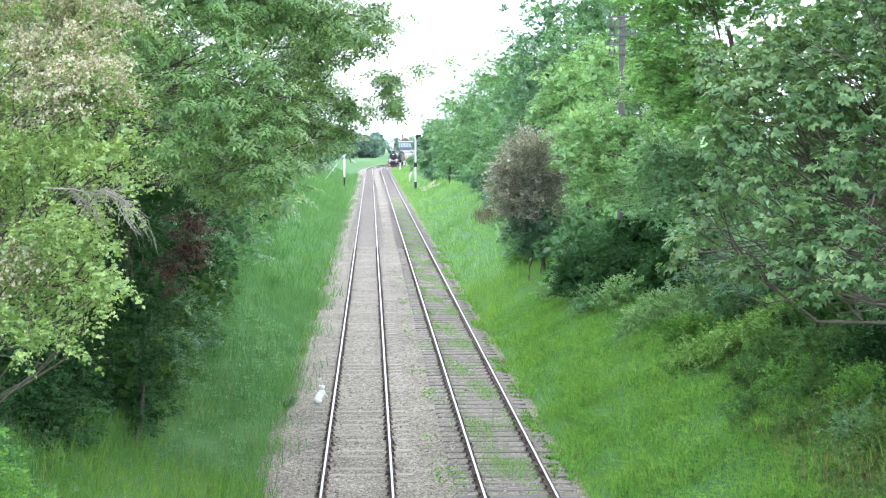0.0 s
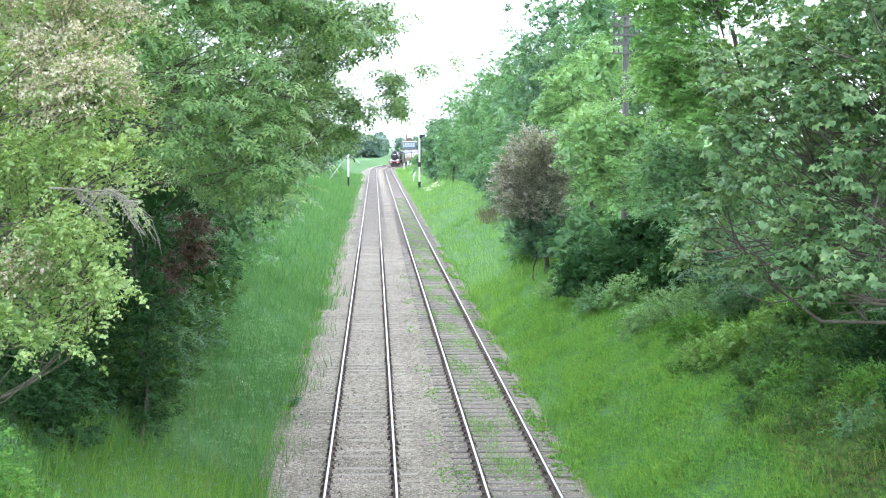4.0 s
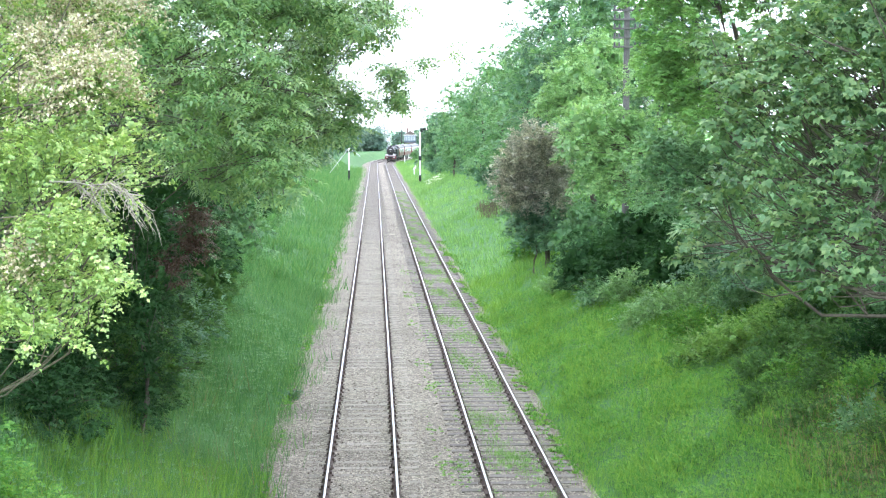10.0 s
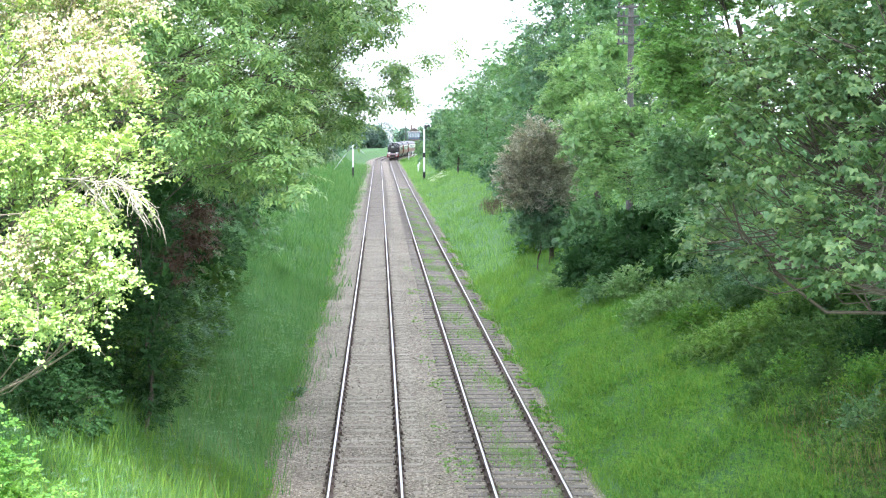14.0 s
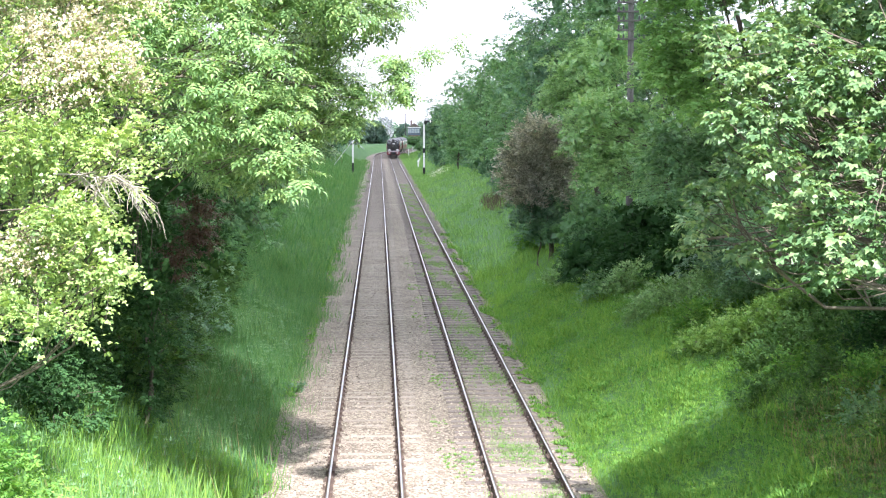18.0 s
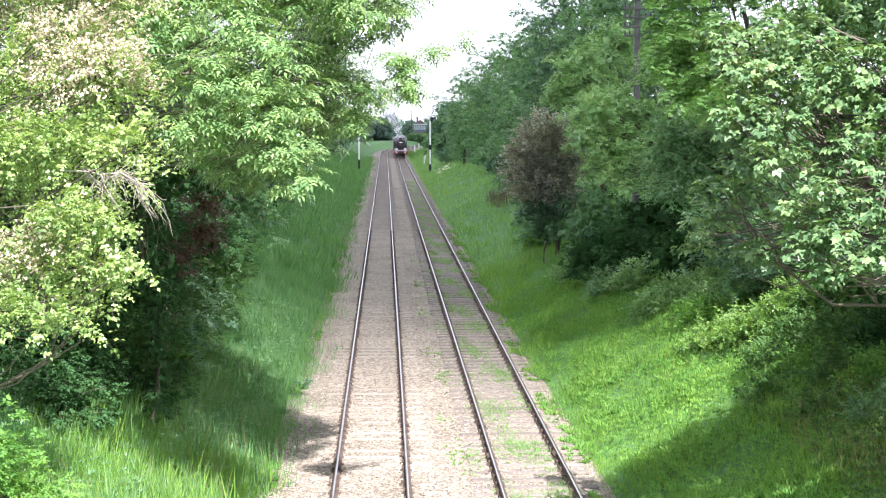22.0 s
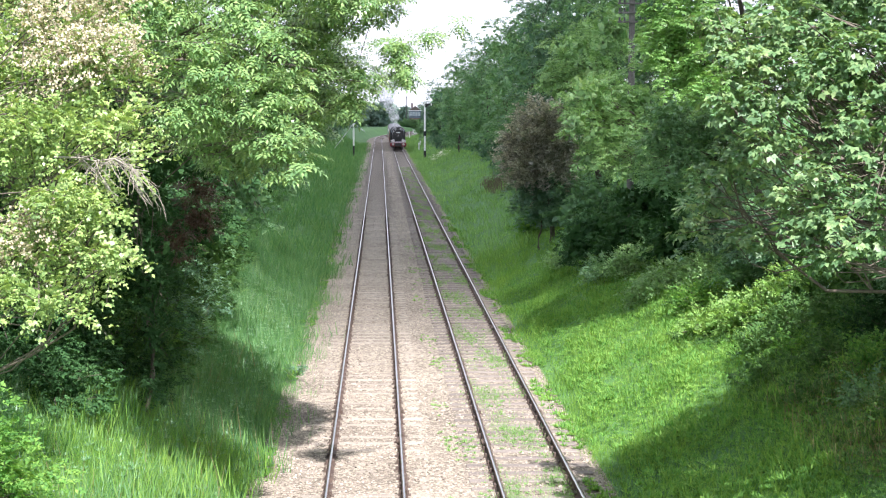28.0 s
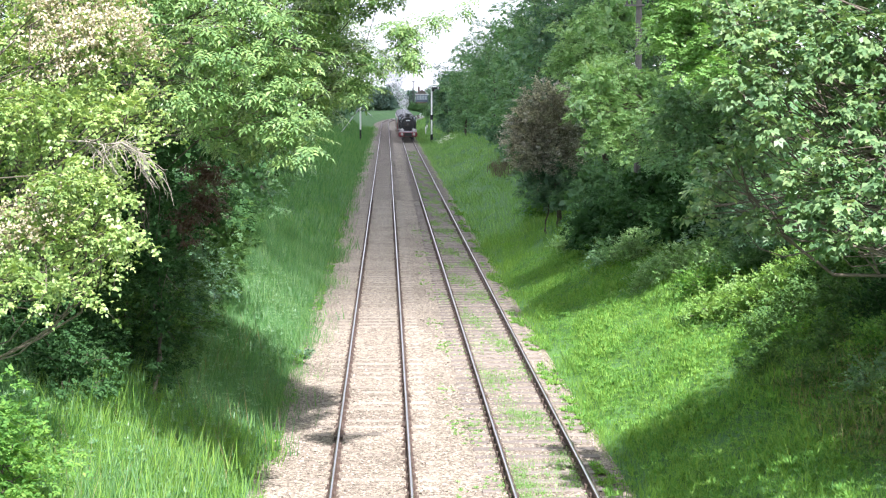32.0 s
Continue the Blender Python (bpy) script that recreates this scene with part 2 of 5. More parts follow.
ASH_LEAF = shape_of([leaflet(0, 0.05 + 0.05 * i, s * (1.1 - 0.12 * i), 0.085, 0.03) for i in range(3) for s in (1, -1)] + [leaflet(0, 0.19, 0, 0.095, 0.033)])
SYC_LEAF = shape_of([leaflet(0, -0.01, a, ln, w) for a, ln, w in ((0, 0.10, 0.062), (0.95, 0.085, 0.06), (-0.95, 0.085, 0.06))])
HAW_SPRIG = shape_of([leaflet(0.012 * math.sin(a * 2), 0.016 * i, a, 0.05, 0.036) for i, a in enumerate((0.3, -0.9, 1.4, -2.0, 2.4, -0.2))])
BLOOM = shape_of([leaflet(0.03 * math.cos(a), 0.02 + 0.03 * math.sin(a), a * 1.3, 0.026, 0.026, 0.4) for a in (0, 1.2, 2.5, 3.7, 5.0)])
BROAD = shape_of([leaflet(0, 0.05 * i, a, 0.105, 0.068) for i, a in enumerate((0.9, -0.8, 0.15, 2.2))])
CLUMP = shape_of([leaflet(0.1 * math.cos(a), 0.1 * math.sin(a), a, 0.26, 0.2, 0.3) for a in (0, 1.3, 2.5, 3.7, 5.0)])
rng = np.random.default_rng(7)


def tube(name, paths, material, parent, sides=6):
    """Tapered limbs: each path is a list of (point, radius)."""
    verts, faces = [], []
    for path in paths:
        base = len(verts)
        for i, (p, r) in enumerate(path):
            q = Vector(path[min(i + 1, len(path) - 1)][0]) - Vector(path[max(i - 1, 0)][0])
            m = q.to_track_quat("Z", "Y").to_matrix()
            for k in range(sides):
                a = 2 * math.pi * k / sides
                verts.append(tuple(Vector(p) + m @ Vector((math.cos(a) * r, math.sin(a) * r, 0))))
        for i in range(len(path) - 1):
            for k in range(sides):
                a, b = base + i * sides + k, base + i * sides + (k + 1) % sides
                faces.append((a, b, b + sides, a + sides))
    me = mesh_of(name, verts, faces)
    me.polygons.foreach_set("use_smooth", np.ones(len(faces), bool))
    return part(name, me, material, parent)


def limb(a, b, r0, r1, bend=0.12, n=5):
    """A bent, tapered path from a to b."""
    a, b = Vector(a), Vector(b)
    ln = (b - a).length
    out = []
    wob = Vector(rng.normal(0, 1, 3)) * bend * ln
    for i in range(n + 1):
        t = i / n
        p = a.lerp(b, t) + wob * math.sin(math.pi * t) * 0.6 + Vector(rng.normal(0, 1, 3)) * 0.02 * ln * (0 < i < n)
        out.append((p, r0 + (r1 - r0) * t))
    return out


def spaced(count, draw, scale):
    """Count directions and depths that keep apart from one another, so that gaps stay between the sprays."""
    d, f = draw(count * 4)
    q = d * f / scale
    taken = [0]
    near = np.linalg.norm(q - q[0], axis=1)
    for _ in range(min(count, len(q)) - 1):
        k = int(np.argmax(near * (0.6 + 0.4 * rng.random(len(q)))))
        taken.append(k)
        near = np.minimum(near, np.linalg.norm(q - q[k], axis=1))
    return d[taken], f[taken]


def bough(lobe, clusters, leaves, spread, droop, flat=0.7):
    """Leaf places, axes and normals of one bough: domed sprays of leaves round the outside of a lobe (centre, radii), a few inside."""
    c, r = np.array(lobe[0]), np.array(lobe[1])

    def draw(n):
        d = unit(rng.normal(0, 1, (n, 3)))
        f = np.where(rng.random((n, 1)) < 0.3, rng.uniform(0.2, 0.7, (n, 1)), rng.uniform(0.78, 1.0, (n, 1)))
        return d, f * (1 + 0.16 * np.sin(d[:, :1] * 5.1 + c[0]) * np.sin(d[:, 1:2] * 4.3 + c[1]) + rng.normal(0, 0.05, (n, 1)))
    d, f = spaced(clusters, draw, 1.0)
    at = c + d * r * f
    big = rng.uniform(0.65, 1.35, (clusters, 1, 1))
    dome = unit(rng.normal(0, 1, (clusters * leaves, 3)) + np.repeat(d, leaves, 0) * 0.7).reshape(clusters, leaves, 3)
    dome[..., 2] = np.where(dome[..., 2] < -0.2, -dome[..., 2], dome[..., 2])
    off = dome * rng.uniform(0.3, 1.0, (clusters, leaves, 1)) ** 0.45 * spread * big * np.array([1, 1, flat])
    off[..., 2] -= 0.5 * np.linalg.norm(off[..., :2], axis=2) ** 2 / (spread * big[..., 0]) * (0.4 + droop)
    p = (at[:, None] + off).reshape(-1, 3)
    out = np.repeat(d, leaves, 0)
    side = dome.reshape(-1, 3) * np.array([1, 1, 0.25])
    axis = unit(side) + 0.4 * out + rng.normal(0, 0.35, p.shape) + np.array([0, 0, -droop])
    nor = np.array([0, 0, 0.8]) + 0.7 * dome.reshape(-1, 3) + rng.normal(0, 0.22, p.shape)
    return at, p, axis, nor


def sprays(lobe, count, leaves, droop, reach):
    """Leaf places of one bough whose leaves fan out and hang from the ends of separate shoots."""
    c, r = np.array(lobe[0]), np.array(lobe[1])

    def draw(n):
        d = unit(rng.normal(0, 1, (n, 3)))
        return d, np.where(rng.random((n, 1)) < 0.3, rng.uniform(0.3, 0.75, (n, 1)), rng.uniform(0.85, 1.12, (n, 1)))
    d, f = spaced(count, draw, 1.0)
    at = c + d * r * f
    turn = rng.uniform(0, 6.28, (count, 1)) + np.arange(leaves)[None] * 2.4 + rng.normal(0, 0.3, (count, leaves))
    flat = np.stack([np.cos(turn), np.sin(turn), np.zeros_like(turn)], 2)
    tier = rng.uniform(0, 1, (count, leaves, 1))
    out = np.repeat(d[:, None], leaves, 1)
    way = flat * (1.1 - 0.4 * tier) + out * 0.45 + np.array([0, 0, 1.0]) * (0.25 - droop * (0.5 + 0.9 * (1 - tier)))
    p = at[:, None] + flat * reach * (1.1 - 0.5 * tier) + np.array([0, 0, 1.0]) * (reach * (tier * 1.2 - 0.5)) + rng.normal(0, 0.02, flat.shape)
    nor = np.array([0, 0, 0.9]) + 0.5 * out + 0.3 * flat + rng.normal(0, 0.2, flat.shape)
    return at, p.reshape(-1, 3), way.reshape(-1, 3) + rng.normal(0, 0.12, (count * leaves, 3)), nor.reshape(-1, 3)


def arching(lobe, count, tufts, droop, length):
    """Tufts of small leaves set along arching shoots that stand out of a bough; also the shoots' own paths."""
    c, r = np.array(lobe[0]), np.array(lobe[1])

    def draw(n):
        return unit(rng.normal(0, 1, (n, 3)) + np.array([0, -0.25, 0.2])), rng.uniform(0.3, 0.8, (n, 1))
    d, f = spaced(count, draw, 1.0)
    at = c + d * r * f
    way = unit(d * np.array([1, 1, 0.7]) + rng.normal(0, 0.3, d.shape) + np.array([0, 0, 0.25]))
    ln = length * rng.uniform(0.55, 1.25, (count, 1, 1))
    t = np.linspace(0.08, 1, tufts)[None, :, None] + rng.normal(0, 0.02, (count, tufts, 1))
    fall = np.array([0, 0, 1.0]) * droop
    p = at[:, None] + ln * (way[:, None] * t - fall * t * t)
    run_of = way[:, None] - 2 * fall * t
    ring = rng.normal(0, 1, p.shape)
    p = p + ring * 0.022
    nor = np.array([0, -0.15, 0.8]) + 0.5 * ring
    stems = [[(tuple(q[0]), 0.004), (tuple(q[len(q) // 2]), 0.003), (tuple(q[-1]), 0.0015)] for q in at[:, None] + ln * (way[:, None] * t - fall * t * t)]
    return at, p.reshape(-1, 3), (run_of + 0.9 * ring).reshape(-1, 3), nor.reshape(-1, 3), stems


def tree(name, label, base, lobes, kind, material, clusters, leaves, spread, droop=0.4, size=1.0, trunk=0.16, category="tree",
         bark=BARK, blooms=(), fork=0.45, twigs=10, hanging=(), fine=False, inside=0.36, habit="dome", reach=0.05, fill=1.0):
    """A tree or shrub: trunk, limbs to every bough, twigs, and the leaves of each bough."""
    top = tagged(empty(name, Matrix.Translation(base)), label, category)
    o = Vector(base)
    mean = sum((Vector(l[0]) for l in lobes), Vector()) / len(lobes) - o
    tip = Vector((mean.x * 0.75, mean.y * 0.75, mean.z * 1.05))
    stem = limb((0, 0, -0.25), tip, trunk, trunk * 0.35, 0.06, 7)
    tube("trunk", [stem], BARK, top, 9)
    areas = [(l[1][0] * l[1][1] * l[1][2]) ** (2 / 3) for l in lobes]
    for k, l in enumerate(lobes):
        cnt = max(5, int(clusters * areas[k] / sum(areas) / 2.6))
        local = (Vector(l[0]) - o, l[1])
        if habit == "dome":
            at, p, axis, nor = bough(local, cnt, int(leaves * 2.6), spread * 1.5, droop)
        else:                                     # clusters: how many shoots on a square metre
            cnt = max(6, int(clusters * 9 * areas[k]))
            if habit == "spray":
                at, p, axis, nor = sprays(local, cnt, leaves, droop, reach)
            else:
                at, p, axis, nor, stems = arching(local, cnt, leaves, droop, spread)
                tagged(tube("shoot", stems[::2], bark, top, 3), kind="stuff")
        start = stem[min(len(stem) - 1, int(len(stem) * (fork + 0.4 * rng.random())))]
        main = limb(start[0], local[0], start[1] * (0.4 if habit == "dome" else 0.26), trunk * 0.08, 0.16, 7)
        paths = [main]
        for q in at[rng.permutation(len(at))[:twigs]]:
            s = main[2 + int(3 * rng.random())]
            paths.append(limb(s[0], q, min(s[1] * 0.6, trunk * 0.16), 0.006, 0.14, 4))
        tube("limb", paths, bark, top, 5)
        sz = size * rng.uniform(0.75, 1.25, len(p))
        rad = np.array(l[1], float)
        cn = int(np.clip(26 * (rad[0] * rad[1] + rad[0] * rad[2] + rad[1] * rad[2]), 14, 110)) * ((8 if inside < 0.3 else 2) if fine else 1)
        cn = max(6, int(cn * fill))
        inner = np.array(local[0]) + unit(rng.normal(0, 1, (cn, 3))) * rad * rng.uniform(0.15, 0.62 if fine else 0.74, (cn, 1))
        wide = np.full(cn, inside if fine else np.clip(rad.mean(), 0.4, 1.1)) * rng.uniform(0.7, 1.25, cn)
        part("inner_leaves", strew("inner_leaves", CLUMP, turned(rng.normal(0, 1, (cn, 3)), rng.normal(0, 1, (cn, 3)), wide), inner), material, top)
        show = rng.random(len(p)) < (0.6 if k in blooms else 1.0)
        part("crown", strew("crown", kind, turned(axis[show], nor[show], sz[show]), p[show]), material, top)
        if k in blooms:
            n2 = len(p)
            sel = rng.integers(0, n2, int(n2 * 0.85))
            q = p[sel] + rng.normal(0, 0.05, (len(sel), 3)) + np.array([0, -0.06, 0.07])
            part("blossom", strew("blossom", BLOOM, turned(axis[sel] + rng.normal(0, 0.6, q.shape), nor[sel], rng.uniform(0.7, 1.25, len(q))), q), BLOSSOM, top,
                 "faded cream and brown blossom")
    for c, r, n in hanging:                       # sprays at the ends of thin drooping shoots
        local = Vector(c) - o
        at, p, axis, nor = sprays((local, r), n, 9, droop, reach)
        high = local + Vector((-0.5, 0.2, 3.2))
        shoots = [limb(stem[-1][0], high, 0.03, 0.01, 0.05), limb(high, local, 0.004, 0.002, 0.05)]
        tube("shoot", shoots, bark, top, 4)
        tagged(part("spray", strew("spray", kind, turned(axis, nor, size * rng.uniform(0.7, 1.0, len(p))), p), material, top), kind="stuff")
    return top


# ------------------------------------------------------------------ the ground
def bend(y):
    """How far the line has curved to the right at a distance: straight to 358 m, then an arc, then straight again."""
    y = np.asarray(y, float)
    s = np.clip(y - 358, 0, 240)
    return s ** 2 / 1300 + np.clip(y - 598, 0, 1000) * 2 * 240 / 1300


def ease(a, b, t):
    t = np.clip((t - a) / (b - a), 0, 1)
    return t * t * (3 - 2 * t)


LEFT_EDGE, RIGHT_EDGE = -2.25, 4.62


def bank(o, y):
    """Height of the ground at an offset o from the line and a distance y."""
    o, y = np.asarray(o, float), np.asarray(y, float)
    verge = 2.2 * ease(150, 250, y)
    out = np.maximum(LEFT_EDGE - 0.25 - o, o - RIGHT_EDGE - 0.2) - verge
    high = 6.3 - 3.6 * ease(150, 330, y) - 1.6 * ease(330, 520, y)
    slope = np.where(o < 0, 0.56, 0.52)
    rise = np.maximum(out, 0) * slope
    z = high * (1 - np.exp(-(rise / high) - 0.5 * (rise / high) ** 2 - (rise / high) ** 4 * 0.6))
    z = z - 0.36 + 0.10 * np.sin(o * 0.9 + y * 0.21) * np.sin(y * 0.13 + 1.3 * o * 0.3) * ease(0.3, 3, out)
    return z


def lay_ground():
    off = np.concatenate([-np.array([4000, 1500, 600, 250, 120, 70, 45, 32, 25, 21]), -np.arange(18, 2.2, -0.6), [-1.6, -0.5, 1, 2.5, 3.9],
                          np.arange(4.5, 20, 0.6), [22, 26, 33, 46, 70, 120, 250, 600, 1500, 4000]])
    ys = np.concatenate([[-3000, -800, -200, -80], np.arange(-40, 150, 1.5), np.arange(150, 420, 5), np.arange(420, 900, 20), [1000, 1400, 2200, 4000]])
    O, Y = np.meshgrid(off, ys)
    Z = bank(O, Y) + rng.normal(0, 0.035, O.shape) * (np.abs(O - 1) > 4.5)
    X = O + bend(Y) * np.clip(1.2 - np.abs(O) / 3000, 0, 1)
    n, k = O.shape
    i = np.arange((n - 1) * k).reshape(n - 1, k)[:, :-1].ravel()
    me = mesh_of("ground", np.stack([X, Y, Z], 2).reshape(-1, 3), np.stack([i, i + 1, i + k + 1, i + k], 1))
    me.polygons.foreach_set("use_smooth", np.ones(len(me.polygons), bool))
    tagged(part("ground", me, EARTH), "grassy railway cutting with sloping earth banks", "ground", kind="structure")


lay_ground()

# ------------------------------------------------------------------ the track
TRACKS = (-0.305, 3.10)                      # centre lines
GAUGE = 0.752                                # centre line to rail centre
STEP = 0.70                                  # from sleeper to sleeper
STATIONS = np.concatenate([np.arange(-30, 220, 10), np.arange(220, 900, 12)])


def swept(name, profile, material, parent, shift, ys=STATIONS):
    """A profile of (x, z) drawn along the line."""
    k = len(profile)
    verts, faces = [], []
    for y in ys:
        x0 = float(bend(y)) + shift
        verts += [(x0 + px, y, pz) for px, pz in profile]
    for i in range(len(ys) - 1):
        for j in range(k - 1):
            a = i * k + j
            faces.append((a, a + 1, a + k + 1, a + k))
    return part(name, mesh_of(name, verts, faces), material, parent)


def lay_ballast():
    prof = [(-3.05, -0.42), (-2.65, -0.24), (-2.2, -0.21), (-1.75, -0.196), (-1.2, -0.185), (-0.3, -0.189), (0.6, -0.185), (1.3, -0.21), (1.6, -0.22),
            (2.0, -0.20), (3.1, -0.205), (4.1, -0.2), (4.5, -0.24), (5.1, -0.44)]
    ob = swept("ballast_bed", prof, BALLAST, None, 0.0, np.concatenate([np.arange(-30, 110, 2), np.arange(110, 220, 10), STATIONS[STATIONS >= 220]]))
    tagged(ob, "grey-brown stone ballast under two railway tracks", "ballast", kind="structure")
    # loose stones lying on the bed
    n = 32000
    y = 24 + 150 * rng.random(n) ** 2.3
    o = rng.uniform(-2.65, 4.75, n)
    keep = np.ones(n, bool)
    for c in TRACKS:
        for s in (-1, 1):
            keep &= np.abs(o - c - s * GAUGE) > 0.09
    o, y = o[keep], y[keep]
    z = np.interp(o, [p[0] for p in prof], [p[1] for p in prof]) + 0.006
    v = np.array([(1, 0, 0), (0, 1, 0), (-1, 0, 0), (0, -1, 0), (0.15, 0.1, 0.85)], float) * 0.5
    f = np.array([(0, 1, 4), (1, 2, 4), (2, 3, 4), (3, 0, 4)])
    n = len(o)
    axis = rng.normal(0, 1, (n, 3)) * np.array([1, 1, 0.3])
    up = np.array([0, 0, 1.0]) + rng.normal(0, 0.25, (n, 3))
    size = rng.uniform(0.03, 0.075, n)
    tagged(part("ballast_stones", strew("ballast_stones", (v, f), turned(axis, up, size), np.stack([o, y, z], 1)), STONE), "loose grey-brown ballast stones", "ballast", kind="stuff")


lay_ballast()
HEAD = [(-0.026, -0.006), (-0.023, 0.0), (0.023, 0.0), (0.026, -0.006)]
WEB = [(-0.08, -0.172), (-0.08, -0.15), (-0.012, -0.135), (-0.012, -0.04), (-0.036, -0.028), (-0.036, -0.005)]
WEB = WEB + [(-x, z) for x, z in reversed(WEB)]


def sleeper_mesh(name, wide, high):
    bm = B()
    box(bm, 0, 0, -high / 2, 2.59, wide, high)
    bmesh.ops.bevel(bm, geom=[e for e in bm.edges if min(v.co.z for v in e.verts) > -0.01], offset=0.012, segments=1, affect="EDGES")
    me = bpy.data.meshes.new(name)
    bm.to_mesh(me)
    bm.free()
    return me


def chair_mesh():
    bm = B()
    box(bm, 0, 0, 0.01, 0.26, 0.15, 0.026)
    for s in (-1, 1):
        box(bm, s * 0.07, 0, 0.055, 0.045, 0.11, 0.08)
    box(bm, 0.062, 0, 0.075, 0.04, 0.19, 0.06)
    me = bpy.data.meshes.new("chair")
    bm.to_mesh(me)
    bm.free()
    me.materials.append(IRON)
    return me


def lay_track(centre, label, mat, far_mat, first):
    top = tagged(empty("railway_track", Matrix.Translation((centre, 0, 0))), label, "track", "the two tracks", "structure")
    for s in (-1, 1):
        rail = swept("rail", WEB, RUST, top, s * GAUGE)
        swept("rail_head", HEAD, RAIL_TOP, rail, s * GAUGE).matrix_basis = Matrix()
    wood, chair = sleeper_mesh("sleeper", 0.255, 0.13), chair_mesh()
    wood.materials.append(mat)
    far, ys = [], first + np.arange(0, 400, STEP)
    for y in ys[ys < 640]:
        if y < 110:
            ob = part("sleeper", wood, None, top)
            ob.matrix_basis = pose(rng.normal(0, 0.012), y + rng.normal(0, 0.012), -0.186 + rng.normal(0, 0.004), 0, rng.normal(0, 0.15), rng.normal(0, 0.3))
            for s in (-1, 1):
                c = part("chair", chair, None, ob)
                c.matrix_basis = pose(s * GAUGE, 0, 0)
        else:
            far.append((float(bend(y)), y))
    v, f = np.array([(-1.29, -0.125, -0.178), (1.29, -0.125, -0.178), (1.29, 0.125, -0.178), (-1.29, 0.125, -0.178)]), np.array([[0, 1, 2, 3]])
    pl = np.array([(a, b, 0.0) for a, b in far])
    tagged(part("far_sleepers", strew("far_sleepers", (v, f), np.repeat(np.eye(3)[None], len(pl), 0), pl), far_mat, top), kind="stuff")
    # rail joints
    plate = bpy.data.meshes.new("fishplate")
    bm = B()
    for s in (-1, 1):
        box(bm, s * 0.045, 0, -0.085, 0.03, 0.5, 0.08, 0.008)
        for k in (-0.18, -0.07, 0.07, 0.18):
            rod(bm, (s * 0.05, k, -0.085), (s * 0.09, k, -0.085), 0.02, seg=6)
    bm.to_mesh(plate)
    bm.free()
    plate.materials.append(IRON)
    for y in (35.3, 53.6, 71.9, 90.2):
        for s in (-1, 1):
            part("fishplate", plate, None, top).matrix_basis = pose(s * GAUGE, y + 0.1 * s, 0)
    return top


track_main = lay_track(TRACKS[0], "well-used railway track with bright rails and pale sleepers sunk in clean ballast", SLEEPER, SLEEPER_FAR, 20.2)
track_up = lay_track(TRACKS[1], "railway track with weeds and grass growing between dark old sleepers", SLEEPER_OLD, SLEEPER_OLD, 20.0)


# ------------------------------------------------------------------ grass and herbs
def blade_shape(n, high, wide, lean, seed):
    r = np.random.default_rng(seed)
    v, f = [], []
    for i in range(n):
        a, x, y = r.uniform(0, 6.28), r.normal(0, 0.19), r.normal(0, 0.19)
        h, w = high * r.uniform(0.55, 1.15), wide * r.uniform(0.7, 1.2)
        b, l = r.uniform(0, 6.28), lean * h * r.uniform(0.3, 1.3)
        for t, k in ((0, 1.0), (1, 0.12)):
            px, py = x + math.cos(b) * l * t, y + math.sin(b) * l * t
            v += [(px - math.cos(a) * w * k / 2, py - math.sin(a) * w * k / 2, h * t), (px + math.cos(a) * w * k / 2, py + math.sin(a) * w * k / 2, h * t)]
        s = 4 * i
        f += [(s, s + 1, s + 3, s + 2)]
    return np.array(v), np.array(f)


def sow(name, label, n, o_range, y_range, shape, material, low, high, power=1.0, keep=None, sink=0.03):
    """Tufts strewn over the banks."""
    o = rng.uniform(*o_range, n)
    y = y_range[0] + (y_range[1] - y_range[0]) * rng.random(n) ** power
    if keep is not None:
        k = keep(o, y)
        o, y = o[k], y[k]
    n = len(o)
    p = np.stack([o + bend(y), y, bank(o, y) - sink], 1)
    a = rng.uniform(0, 6.28, n)
    size = rng.uniform(low, high, n) * (0.9 + 0.35 * np.sin(o * 1.7 + y * 0.4) * np.sin(y * 0.9 - o))
    size = np.maximum(size, low * 0.6)
    c, s, zero, one = np.cos(a), np.sin(a), np.zeros(n), np.ones(n)
    m = np.stack([np.stack([c, -s, zero], 1), np.stack([s, c, zero], 1), np.stack([rng.normal(0, 0.12, n), rng.normal(0, 0.12, n), one], 1)], 1) * size[:, None, None]
    return tagged(part(name, strew(name, shape, m, p), material), label, "grass", kind="stuff")


TUFT = blade_shape(13, 0.40, 0.016, 0.5, 3)
TUFT_FAR = blade_shape(10, 0.45, 0.045, 0.5, 4)
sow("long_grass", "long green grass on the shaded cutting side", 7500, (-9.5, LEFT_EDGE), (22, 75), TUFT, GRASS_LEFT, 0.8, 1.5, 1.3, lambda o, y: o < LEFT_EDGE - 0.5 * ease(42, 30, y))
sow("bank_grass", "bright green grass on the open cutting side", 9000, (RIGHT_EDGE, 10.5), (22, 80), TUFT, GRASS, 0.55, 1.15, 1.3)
# Brighter blades paint extra sunlight onto this patch of the left bank.
sow("bank_grass", "brighter green grass adding to the light of a sunny gap", 1500, (-6.4, LEFT_EDGE - 0.5), (22, 33), TUFT, GRASS, 0.8, 1.5)
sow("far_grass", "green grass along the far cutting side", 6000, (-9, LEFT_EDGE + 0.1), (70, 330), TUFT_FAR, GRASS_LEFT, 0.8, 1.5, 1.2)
# The paler blades stand in for haze along this stretch.
sow("far_bank_grass", "bright green grass along the far bank", 7000, (RIGHT_EDGE, 13), (75, 400), TUFT_FAR, FAR_GRASS, 0.6, 1.2, 1.2)


